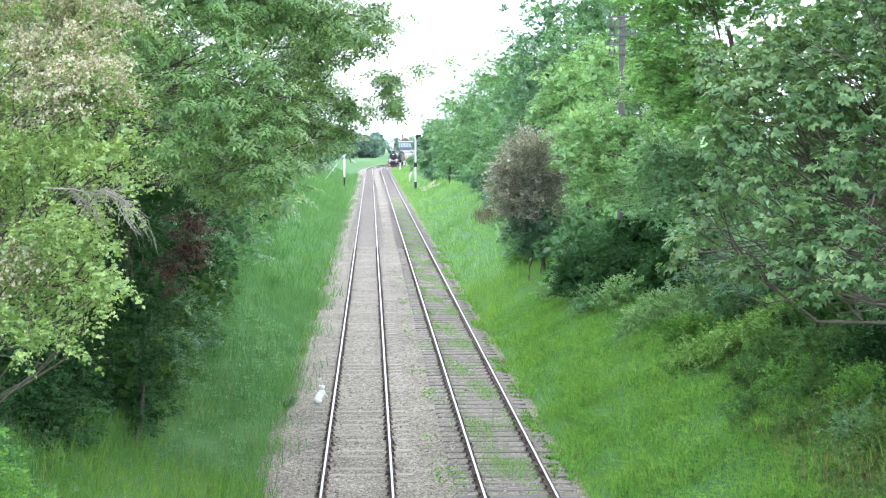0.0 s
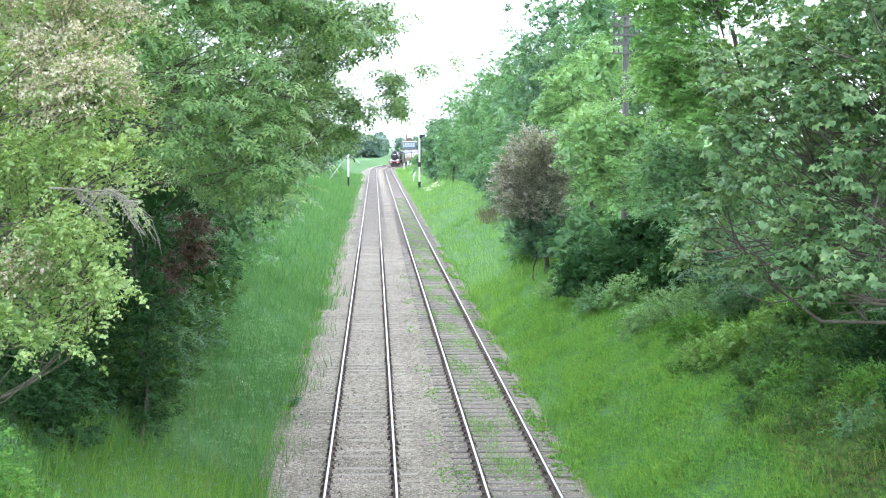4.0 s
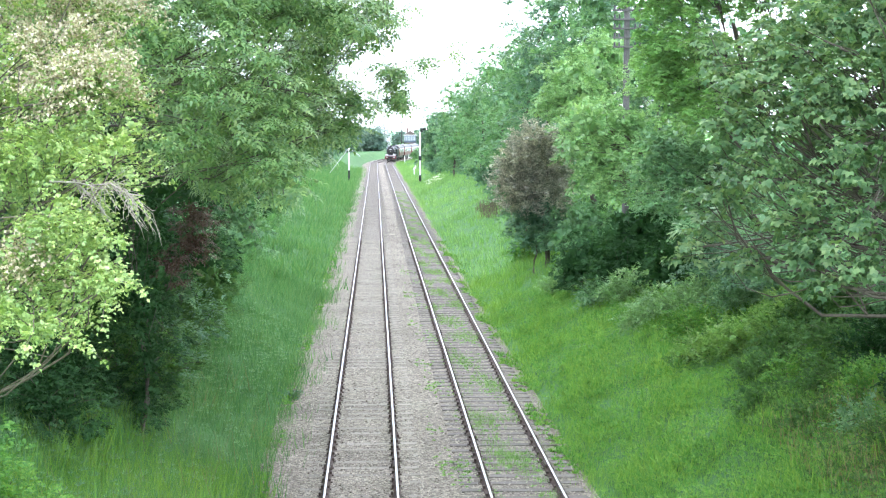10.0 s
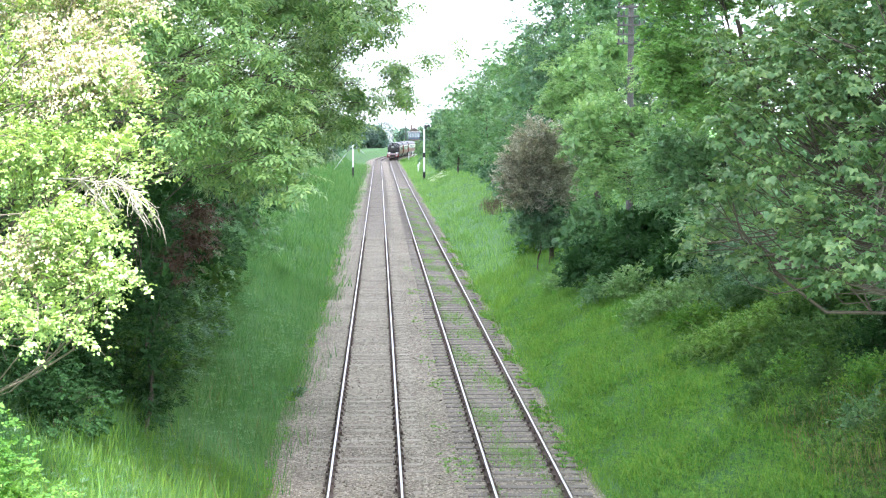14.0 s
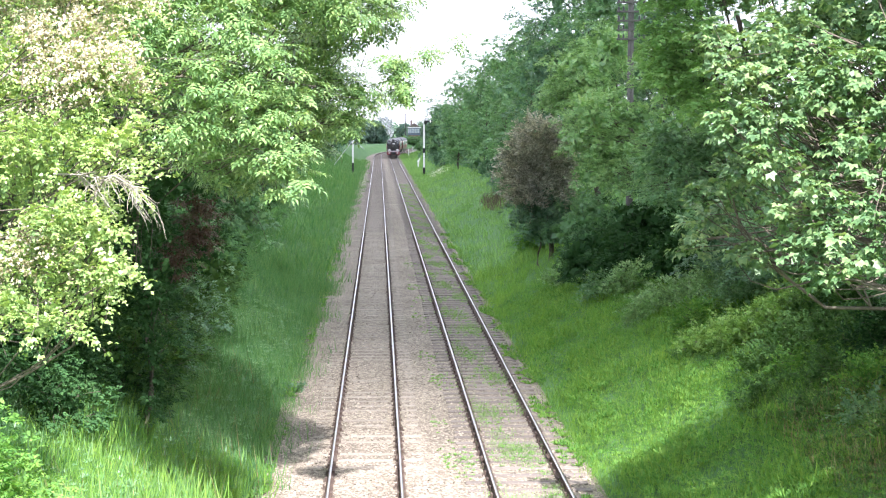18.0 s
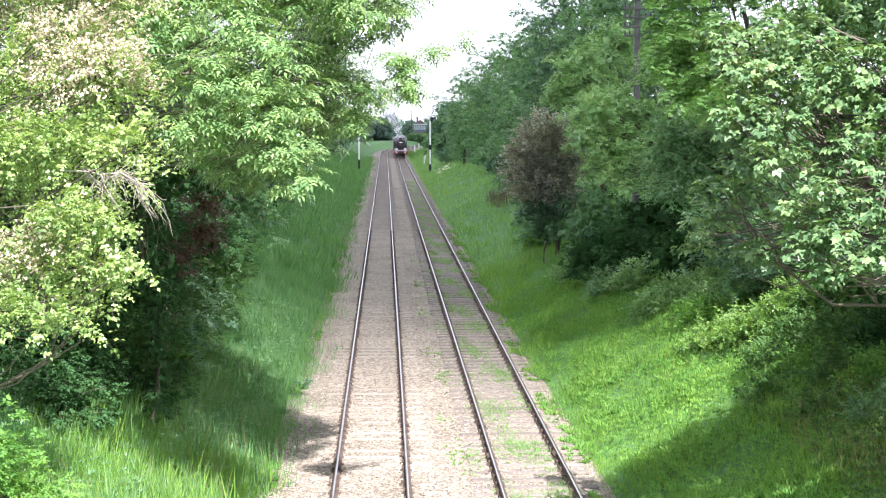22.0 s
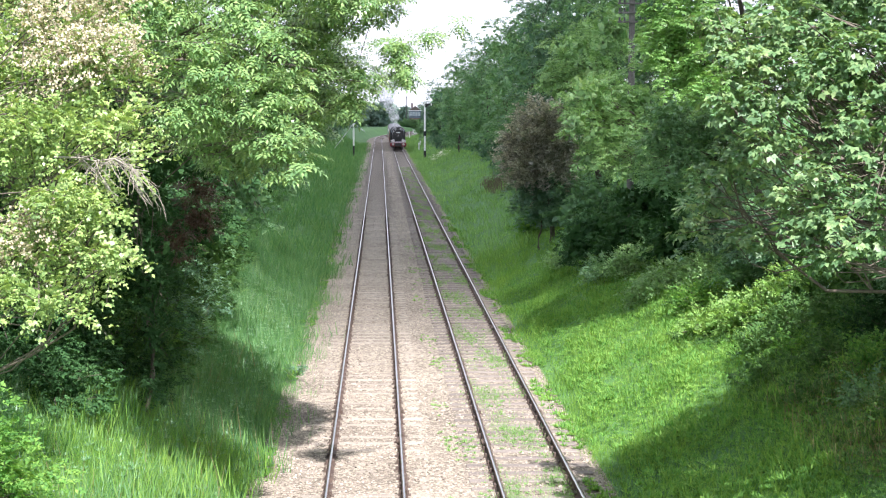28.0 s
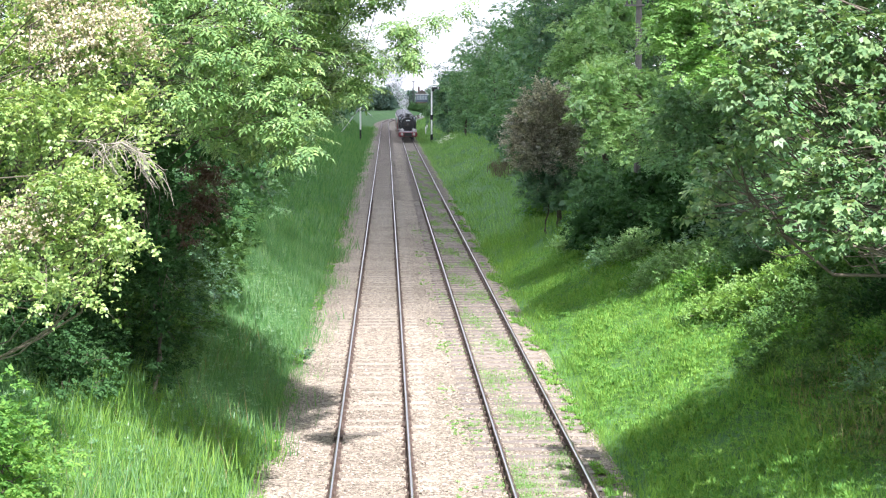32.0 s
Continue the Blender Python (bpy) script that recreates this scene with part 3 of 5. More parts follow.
HERB = shape_of([leaflet(0.02 * math.cos(a), 0.02 * math.sin(a), a, 0.16, 0.05, -0.5) for a in (0, 0.9, 1.8, 2.7, 3.6, 4.5, 5.4)] + [leaflet(0, 0, a, 0.09, 0.05, -1.6) for a in (0.4, 2.5, 4.6)])


def weeds(name, label, n, o_range, y_range, shape, material, low, high, patchy):
    """Weeds rooted in the ballast, in patches."""
    o, y = rng.uniform(*o_range, n * 4), y_range[0] + (y_range[1] - y_range[0]) * rng.random(n * 4) ** 1.4
    lot = np.sin(y * 0.83 + o * 1.9) * np.sin(y * 0.31 - o * 2.3 + 1) + rng.normal(0, 0.35, n * 4)
    pick = np.argsort(-lot * patchy + rng.random(n * 4) * (1 - patchy))[:n]
    o, y = o[pick], y[pick]
    clear = np.abs(np.abs(o - TRACKS[1]) - GAUGE) > 0.07
    o, y = o[clear], y[clear]
    n = len(o)
    axis = rng.normal(0, 1, (n, 3)) * np.array([1, 1, 0.05])
    up = np.array([0, 0, 1.0]) + rng.normal(0, 0.15, (n, 3))
    tagged(part(name, strew(name, shape, turned(axis, up, rng.uniform(low, high, n)), np.stack([o + bend(y), y, np.full(n, -0.2)], 1)), material), label, "weeds", kind="stuff")


weeds("track_weeds", "green weeds growing between the rails", 1300, (2.45, 3.8), (27, 130), HERB, FAR_GRASS, 0.2, 0.55, 0.45)
weeds("track_grass", "thin grass growing between the rails", 1500, (2.4, 3.8), (28, 200), TUFT, FAR_GRASS, 0.25, 0.6, 0.42)
weeds("track_weeds", "green weeds in the ballast between the tracks", 420, (1.3, 2.3), (29, 90), HERB, FAR_GRASS, 0.2, 0.5, 0.85)
weeds("edge_weeds", "weeds at the foot of the bank", 900, (4.1, 4.9), (26, 110), HERB, NETTLE, 0.4, 1.0, 0.4)
weeds("edge_weeds", "weeds at the edge of the ballast", 520, (-2.95, -2.3), (26, 100), HERB, NETTLE, 0.4, 1.0, 0.5)
sow("dead_stems", "dry straw-coloured stems among the long grass", 120, (-6.5, -2.8), (23, 45), blade_shape(5, 0.7, 0.012, 0.35, 9), STRAW, 0.7, 1.2, 1.2)
sow("dead_bracken", "brown dead bracken on the bank", 340, (8.0, 9.6), (108, 124), TUFT_FAR, BRACKEN, 0.7, 1.1)
sow("dead_stems", "brown dead stems under the trees", 700, (7.9, 9.8), (25, 31), blade_shape(5, 0.6, 0.014, 0.7, 12), STRAW, 0.6, 1.1)
sow("cow_parsley", "white cow parsley flowering on the bank", 120, (6.8, 9.2), (205, 228), shape_of([leaflet(0.1 * math.cos(a), 0.1 * math.sin(a), a, 0.16, 0.14, 0.0) for a in (0, 1.3, 2.6, 3.9, 5.2)]), WHITE_FLOWER, 0.8, 1.4, sink=-0.45)
sow("bank_herbs", "leafy herbs and nettles on the bank", 9000, (RIGHT_EDGE + 0.4, 10.5), (24, 66), HERB, NETTLE, 0.4, 1.0, 1.2, sink=-0.22)
# Shaded copy of the herbs, darkened by colour.
sow("bank_herbs", "tall nettles coloured dark for the shaded bank", 4200, (7.6, 11.4), (23, 46), HERB, SHADE_HERB, 0.45, 0.95, 1.0, lambda o, y: np.sin(o * 1.3 + y * 0.37) * np.sin(y * 0.53 - o * 0.7) > -0.25, sink=-0.25)
sow("bank_herbs", "leafy herbs and nettles in the long grass", 2000, (-8.0, LEFT_EDGE - 0.6), (22, 60), HERB, MID, 0.4, 0.95, 1.2, sink=-0.27)


# ------------------------------------------------------------------ trees and shrubs
def foot(o, y):
    return (o + float(bend(y)), y, float(bank(o, y)))



# near hawthorn, its blossom fading
# Boughs past y 19 or above z 9 are unseen, added for shade.
tree("hawthorn_tree", "hawthorn tree with fading cream blossom and fresh green sprays", foot(-7.4, 15.6),
     [((-2.57, 13.9, 8.01), (0.52, 0.57, 0.24)), ((-2.52, 13.5, 7.69), (0.45, 0.5, 0.2)), ((-3.29, 14.2, 7.85), (0.3, 0.33, 0.43)), ((-2.28, 13.2, 7.77), (0.35, 0.39, 0.21)), ((-2.53, 13.0, 7.24), (0.57, 0.63, 0.2)),
      ((-2.02, 12.8, 7.29), (0.23, 0.25, 0.14)), ((-3.05, 13.3, 7.17), (0.38, 0.41, 0.28)), ((-2.48, 12.5, 6.68), (0.38, 0.41, 0.21)), ((-2.21, 12.3, 6.54), (0.2, 0.22, 0.17)), ((-2.78, 12.6, 6.32), (0.33, 0.37, 0.22)),
      ((-2.03, 12.2, 6.24), (0.21, 0.23, 0.16)), ((-2.45, 12.5, 6.24), (0.31, 0.34, 0.19)), ((-2.78, 12.2, 5.99), (0.32, 0.36, 0.17)), ((-2.51, 12.0, 5.9), (0.3, 0.33, 0.11)), ((-3.3, 15.2, 8.51), (0.65, 0.71, 0.24)),
      ((-2.56, 15.2, 8.48), (0.54, 0.59, 0.22)), ((-3.73, 13.8, 7.4), (0.49, 0.54, 0.68)), ((-3.54, 13.0, 6.26), (0.46, 0.51, 0.51)), ((-5.9, 19.8, 8.2), (1.2, 1.2, 0.9)), ((-6.7, 21.6, 8.6), (1.3, 1.3, 0.9)),
      ((-3.0, 15.2, 7.0), (0.95, 0.6, 0.55)), ((-3.1, 14.7, 6.1), (0.85, 0.6, 0.5)), ((-2.8, 15.4, 7.8), (0.8, 0.6, 0.4)), ((-3.1, 14.4, 9.1), (1.1, 0.55, 0.4)), ((-4.6, 15.6, 7.0), (1.0, 1.0, 1.2)), ((-4.7, 19.6, 10.3), (1.4, 1.4, 0.8)), ((-6.3, 20.2, 10.3), (1.4, 1.4, 0.8)), ((-5.4, 22.0, 10.6), (1.3, 1.2, 0.8))],
     HAW_SPRIG, HAW, 27, 14, 0.22, 0.55, 0.66, 0.085, blooms=(0, 1, 3, 9, 14, 15), twigs=4, bark=BARK, fine=True, inside=0.16, habit="arch", fill=0.4)


def bare_twigs():
    """A dead branch of the hawthorn: pale, bare and forked."""
    top = tagged(empty("dead_branch", Matrix.Translation((-1.98, 12.5, 6.9))), "pale dead branch with bare forked twigs on a hawthorn", "branch")
    main = limb((-0.6, 0.3, 0.1), (0.2, -0.1, 0.0), 0.009, 0.004, 0.1)
    tube("branch", [main], TWIG, top, 6)
    for k in range(40):
        a = main[1 + k % 4][0]
        tip = Vector(a) + Vector((rng.uniform(-0.08, 0.28), rng.normal(0, 0.1), rng.uniform(-0.46, 0.14)))
        tw = limb(a, tip, 0.004, 0.0016, 0.25, 5)
        fork = Vector(tw[2][0])
        tube("twig", [tw, limb(fork, fork + Vector((rng.uniform(0, 0.2), rng.normal(0, 0.06), rng.uniform(-0.25, 0.05))), 0.003, 0.0014, 0.15, 3)], TWIG, top, 4)
    return top


bare_twigs()
# tall ash leaning over the line
# Boughs above z 10.5: extra canopy out of view that shades the rest.
tree("ash_tree", "tall ash tree with long feathered leaves leaning over the track", foot(-9.5, 33),
     [((-3.51, 25.5, 8.96), (0.68, 0.74, 0.38)), ((-2.31, 26.0, 8.99), (0.6, 0.66, 0.37)), ((-2.75, 25.0, 8.1), (0.55, 0.6, 0.34)), ((-1.77, 26.0, 8.45), (0.48, 0.53, 0.31)), ((-1.44, 26.5, 7.87), (0.45, 0.49, 0.34)),
      ((-2.19, 25.5, 7.63), (0.56, 0.62, 0.34)), ((-1.62, 25.5, 7.09), (0.54, 0.6, 0.4)), ((-2.98, 25.0, 7.36), (0.53, 0.58, 0.28)), ((-1.47, 25.3, 6.61), (0.38, 0.41, 0.27)), ((-2.66, 26.5, 6.85), (0.56, 0.62, 0.28)),
      ((-3.23, 27.0, 9.84), (1.53, 1.68, 0.48)), ((-1.8, 28.0, 9.84), (1.19, 1.31, 0.5)), ((-0.84, 28.5, 9.49), (0.91, 1.0, 0.4)), ((-5.02, 27.0, 9.28), (1.24, 1.37, 0.57)), ((-6.1, 28.0, 8.18), (1.19, 1.31, 1.09)),
      ((-3.97, 28.0, 12.6), (2.12, 2.0, 1.0)), ((-1.6, 28.4, 12.7), (1.75, 1.93, 1.0)), ((-6.2, 28.0, 12.4), (1.97, 2.17, 1.2)), ((-2.65, 29.5, 11.2), (1.64, 1.5, 0.6)), ((-0.2, 28.8, 12.4), (1.2, 1.54, 0.8)), ((-4.6, 30.0, 10.9), (1.8, 1.6, 0.7)), ((-8.0, 29.0, 11.0), (1.8, 2.0, 1.4))],
     ASH_LEAF, ASH, 6.5, 11, 0.2, 0.85, 1.35, 0.16, twigs=4, bark=BARK, fine=True, habit="spray", reach=0.06, fill=0.9)
tree("ash_tree", "slender ash with drooping branch tips over the track", foot(-7.2, 36),
     [((-1.19, 31.0, 8.76), (0.6, 0.66, 0.39)), ((-0.48, 31.0, 9.3), (0.71, 0.78, 0.39)), ((-0.40, 30.5, 7.95), (0.45, 0.45, 0.3)), ((-0.58, 30.0, 7.45), (0.4, 0.5, 0.26)), ((-1.05, 31.5, 7.57), (0.5, 0.55, 0.36)),
      ((-0.98, 33.0, 8.27), (0.7, 0.77, 0.47)), ((-1.72, 34.0, 9.07), (0.84, 0.93, 0.72)), ((-1.76, 34.5, 8.01), (0.73, 0.81, 0.61)), ((-1.54, 35.0, 7.1), (0.5, 0.54, 0.37)), ((0.06, 30.5, 9.69), (0.54, 0.59, 0.43)),
      ((-2.8, 34.0, 8.12), (1.2, 1.32, 1.08)), ((-4.23, 34.0, 7.76), (1.2, 1.32, 1.08)), ((-3.02, 35.0, 6.67), (0.99, 1.09, 0.62)), ((-2.2, 35.5, 10.4), (1.6, 1.6, 0.9)), ((-4.6, 36.0, 9.2), (1.3, 1.2, 1.0)), ((-6.0, 36.0, 9.8), (1.3, 1.2, 1.0))],
     ASH_LEAF, ASH, 8, 11, 0.22, 0.85, 1.3, 0.1, twigs=4, bark=BARK, fine=True, habit="spray", reach=0.06, fill=1.6,
     hanging=(((0.42, 27.5, 8.16), (0.2, 0.24, 0.3), 20), ((0.26, 27.5, 8.45), (0.21, 0.24, 0.16), 10), ((0.80, 27.5, 8.62), (0.16, 0.15, 0.07), 5), ((1.36, 27.5, 8.86), (0.06, 0.1, 0.1), 2), ((0.75, 27.5, 9.55), (0.05, 0.1, 0.03), 1)))
tree("dead_shrub", "withered rust-brown shrub in the shade of an ash", foot(-5.6, 38), [((-4.11, 37.0, 5.46), (0.55, 0.6, 0.44)), ((-4.25, 37.0, 4.81), (0.59, 0.65, 0.44)), ((-4.59, 36.0, 4.37), (0.48, 0.53, 0.38))],
     ASH_LEAF, RUSTY, 9, 7, 0.25, 0.7, 0.9, 0.03, "shrub", twigs=4, fine=True, inside=0.2, habit="spray")
# understorey on the left, its darkest leaves coloured for the shade beneath the trees
for o, y, w, h, mt, kind, size in ((-5.4, 22.2, 0.8, 1.9, NETTLE, BROAD, 0.6), (-7.6, 31, 2.0, 3.2, SHADE_LEAF, BROAD, 0.85),
                       (-6.3, 32, 1.1, 1.6, SHADE_LEAF, BROAD, 0.7), (-6.9, 37, 1.7, 3.4, SHADE_LEAF, ASH_LEAF, 0.8), (-5.7, 37.5, 0.9, 1.7, NETTLE, BROAD, 0.6), (-7.6, 43, 2.2, 4.4, DUSK, BROAD, 0.8),
                       (-6.3, 46, 1.3, 2.4, MID, BROAD, 0.75), (-6.9, 53, 1.7, 3.8, MID, BROAD, 0.8), (-7.6, 62, 2.0, 4.6, MID, BROAD, 0.9), (-9.0, 27, 2.2, 4.0, SHADE_LEAF, BROAD, 0.9), (-5.8, 41.5, 1.0, 2.0, MID, BROAD, 0.7), (-7.8, 35, 2.0, 4.2, SHADE_LEAF, BROAD, 0.9), (-5.7, 50, 1.0, 2.0, MID, BROAD, 0.7), (-7.2, 72, 1.8, 4.0, DUSK, BROAD, 1.0), (-5.2, 34, 0.8, 1.2, SHADE_LEAF, BROAD, 0.6), (-5.3, 39.5, 0.9, 1.5, DUSK, BROAD, 0.6), (-5.4, 45, 0.9, 1.7, DUSK, BROAD, 0.65), (-6.0, 29.5, 0.9, 1.3, SHADE_LEAF, BROAD, 0.65), (-6.2, 37.5, 1.5, 4.8, SHADE_LEAF, BROAD, 0.8), (-6.5, 42, 1.6, 5.4, SHADE_LEAF, BROAD, 0.85), (-4.9, 33, 0.85, 6.2, SHADE_LEAF, BROAD, 0.7),
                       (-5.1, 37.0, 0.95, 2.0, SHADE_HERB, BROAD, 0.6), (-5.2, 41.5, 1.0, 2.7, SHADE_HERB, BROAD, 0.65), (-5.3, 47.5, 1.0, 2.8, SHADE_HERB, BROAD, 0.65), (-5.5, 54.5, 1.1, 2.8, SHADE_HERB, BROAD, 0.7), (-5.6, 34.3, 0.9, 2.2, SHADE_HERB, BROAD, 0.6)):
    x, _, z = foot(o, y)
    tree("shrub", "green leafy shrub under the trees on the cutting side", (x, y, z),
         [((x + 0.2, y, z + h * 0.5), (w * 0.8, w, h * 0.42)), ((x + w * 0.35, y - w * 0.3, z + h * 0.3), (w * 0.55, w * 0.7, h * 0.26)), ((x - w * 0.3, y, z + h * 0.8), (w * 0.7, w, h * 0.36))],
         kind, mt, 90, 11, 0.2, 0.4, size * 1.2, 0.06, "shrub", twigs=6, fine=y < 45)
# The two darkest trees have shade in their leaf colour.
for o, y, w, h, mt in ((-9.5, 33, 2.8, 8.5, DUSK), (-7.2, 38.5, 2.4, 7.6, SHADE_LEAF), (-6.7, 46, 2.5, 8.0, SHADE_LEAF), (-6.5, 62, 2.5, 8.5, MID), (-6.7, 85, 2.4, 8, MID), (-9.2, 112, 2.8, 8, DUSK), (-8.8, 145, 2.8, 8, MID), (-9.5, 185, 3.0, 8.5, DUSK), (-10.5, 235, 3.0, 7.5, MID)):
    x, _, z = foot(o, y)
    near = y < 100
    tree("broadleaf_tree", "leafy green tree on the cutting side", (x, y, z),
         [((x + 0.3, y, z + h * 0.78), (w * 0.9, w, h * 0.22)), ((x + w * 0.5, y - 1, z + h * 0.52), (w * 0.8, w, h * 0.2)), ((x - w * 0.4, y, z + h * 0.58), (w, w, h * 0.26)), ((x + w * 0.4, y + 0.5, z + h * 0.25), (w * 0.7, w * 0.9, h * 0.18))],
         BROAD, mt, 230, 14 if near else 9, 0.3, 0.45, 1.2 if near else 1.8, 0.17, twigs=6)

# sycamore on the right, large leaves
# Most boughs beyond x 8.5 are added out of view to shade the bank.
tree("sycamore_tree", "sycamore tree with large lobed leaves overhanging the bank", foot(10.2, 25.5),
     [((5.64, 24.5, 8.09), (0.61, 0.67, 0.43)), ((5.24, 24.2, 7.49), (0.39, 0.43, 0.31)), ((6.24, 24.5, 8.52), (0.69, 0.76, 0.52)), ((5.83, 23.8, 7.4), (0.52, 0.57, 0.29)), ((6.42, 23.8, 7.82), (0.59, 0.65, 0.37)),
      ((5.89, 23.3, 6.87), (0.45, 0.49, 0.3)), ((5.73, 24.8, 6.79), (0.42, 0.46, 0.35)), ((6.32, 23.0, 6.42), (0.46, 0.5, 0.28)), ((6.92, 23.5, 7.98), (0.58, 0.64, 0.58)), ((6.97, 23.0, 7.0), (0.49, 0.54, 0.41)),
      ((5.63, 25.5, 6.41), (0.45, 0.5, 0.32)), ((6.06, 23.6, 6.06), (0.5, 0.55, 0.2)), ((6.39, 22.6, 5.75), (0.48, 0.53, 0.22)), ((6.92, 22.5, 6.12), (0.4, 0.44, 0.29)), ((6.88, 22.2, 5.5), (0.36, 0.4, 0.19)),
      ((6.17, 23.0, 5.56), (0.28, 0.3, 0.15)), ((5.57, 26.5, 5.8), (0.43, 0.47, 0.32)), ((6.01, 25.5, 5.32), (0.45, 0.5, 0.27)), ((5.49, 28.0, 5.31), (0.34, 0.37, 0.34)), ((6.48, 22.6, 5.22), (0.35, 0.39, 0.13)),
      ((5.51, 26.0, 8.68), (0.46, 0.51, 0.37)), ((8.4, 24.0, 7.8), (1.4, 1.6, 1.4)), ((8.0, 24.8, 9.2), (1.1, 1.2, 0.8)), ((9.3, 24.6, 10.2), (1.5, 1.6, 1.0)), ((10.6, 24.0, 11.6), (2.0, 2.0, 1.3)), ((7.6, 24.2, 10.4), (0.9, 1.0, 0.6)),
      ((9.6, 23.0, 9.6), (1.6, 2.0, 1.4)), ((10.8, 25.0, 8.2), (1.6, 1.8, 1.5)), ((12.0, 23.5, 10.4), (1.8, 2.0, 1.6)), ((9.6, 20.5, 7.6), (1.3, 1.6, 1.0)), ((9.3, 19.2, 9.4), (1.5, 1.7, 1.0)), ((10.6, 19.6, 8.4), (1.6, 1.7, 1.2)), ((9.4, 26.5, 6.6), (1.2, 1.5, 0.9)), ((11.2, 28.0, 7.6), (1.6, 1.8, 1.4)),
      ((8.9, 26.4, 7.0), (1.1, 1.2, 1.0)), ((10.2, 27.6, 7.4), (1.3, 1.3, 1.2)), ((7.2, 25.6, 7.4), (0.9, 0.8, 0.8)), ((9.8, 25.6, 9.4), (1.4, 1.3, 1.0)), ((11.2, 27.0, 9.0), (1.6, 1.5, 1.0)), ((6.8, 25.2, 9.0), (0.8, 0.8, 0.7)), ((10.6, 29.4, 8.4), (1.2, 1.0, 1.2))],
     SYC_LEAF, SYC, 5.0, 14, 0.18, 0.8, 1.22, 0.2, twigs=6, fine=True, habit="spray", reach=0.15)
tree("maple_tree", "maple tree with pale bright green young leaves", foot(13.2, 45),
     [((8.39, 44.0, 9.88), (1.09, 1.2, 0.93)), ((8.48, 44.0, 8.57), (1.03, 1.13, 0.7)), ((9.71, 45.0, 9.15), (1.11, 1.23, 1.11)), ((7.86, 44.5, 9.13), (0.57, 0.62, 0.79)), ((8.84, 43.0, 7.86), (0.91, 1.0, 0.46)),
      ((8.24, 45.0, 11.5), (1.43, 1.58, 0.96)), ((10.6, 44.5, 11.8), (1.7, 1.8, 1.3)), ((9.0, 44, 13.0), (1.3, 1.6, 1.0))],
     SYC_LEAF, LIME, 900, 24, 0.22, 0.5, 1.05, 0.17, twigs=8, fine=True)
for label, base, lobes, mt in (
        ("dense green tree above the grassy bank", (12.4, 56), [((7.39, 55.0, 7.79), (1.09, 1.2, 0.66)), ((6.95, 54.5, 6.74), (0.81, 0.89, 0.62)), ((8.02, 54.5, 6.54), (1.0, 1.1, 0.66)), ((7.64, 54.5, 5.68), (0.96, 1.06, 0.46)), ((8.92, 56.0, 7.51), (0.99, 1.09, 0.79)),
                                                                ((8.84, 53.0, 6.19), (0.64, 0.7, 0.71)), ((6.54, 56.0, 7.31), (0.4, 0.44, 0.52)), ((8.36, 53.5, 5.23), (0.57, 0.62, 0.3)), ((10.4, 55.5, 6.6), (1.5, 1.6, 1.6)), ((10.2, 56, 9.2), (1.4, 1.5, 1.0))], LIGHT),
        ("green tree beside a telegraph pole above the bank", (11.8, 67), [((8.39, 66.0, 9.49), (1.45, 1.59, 1.03)), ((9.69, 67.0, 10.46), (1.42, 1.56, 1.18)), ((7.69, 66.0, 8.8), (0.93, 1.03, 0.7)), ((7.11, 66.0, 8.34), (0.7, 0.77, 0.56)), ((8.73, 65.0, 8.55), (1.38, 1.52, 0.69)), ((9.6, 66, 7.0), (1.4, 1.5, 1.2))], LIGHT),
        ("glossy green tree above the grassy bank", (12.6, 49), [((8.77, 48.0, 7.07), (0.78, 0.86, 0.61)), ((9.03, 47.5, 6.06), (0.81, 0.89, 0.57)), ((8.43, 48.5, 6.29), (0.58, 0.64, 0.62)), ((8.69, 47.0, 5.24), (0.73, 0.8, 0.43)), ((8.28, 48.0, 5.2), (0.44, 0.49, 0.37)), ((9.71, 48.0, 6.73), (0.68, 0.75, 0.51)), ((10.6, 48.5, 5.6), (1.3, 1.4, 1.3)), ((11.2, 49, 7.4), (1.4, 1.5, 1.3))], MID),
        ("dark green tree above the grassy bank", (13.5, 41), [((11.0, 40.5, 5.4), (1.6, 1.6, 1.3)), ((10.8, 40.5, 4.0), (1.2, 1.4, 0.9)), ((12.4, 41, 6.4), (1.7, 1.8, 1.6)), ((10.2, 40.5, 6.8), (1.0, 1.2, 0.8)), ((12.0, 42, 8.1), (1.5, 1.6, 1.5)), ((13.8, 42, 10.0), (2.2, 2.0, 1.7)), ((13.0, 41.5, 12.6), (2.4, 2.2, 1.7)), ((10.6, 41.8, 9.4), (1.5, 1.4, 1.4)), ((12.3, 42.4, 10.4), (1.5, 1.4, 1.6)), ((14.6, 43, 8.4), (1.7, 1.5, 1.6))], MID),
        ("dark green tree above the grassy bank", (13.0, 33), [((11.2, 33, 5.0), (1.3, 1.5, 1.0)), ((12.4, 33.5, 6.2), (1.6, 1.6, 1.6)), ((11.4, 32.5, 3.9), (1.0, 1.2, 0.6))], MID)):
    x, y, z = foot(*base)
    tree("broadleaf_tree", label, (x, y, z), lobes, BROAD, mt, 620, 13, 0.2, 0.45, 0.8, 0.16, twigs=5)
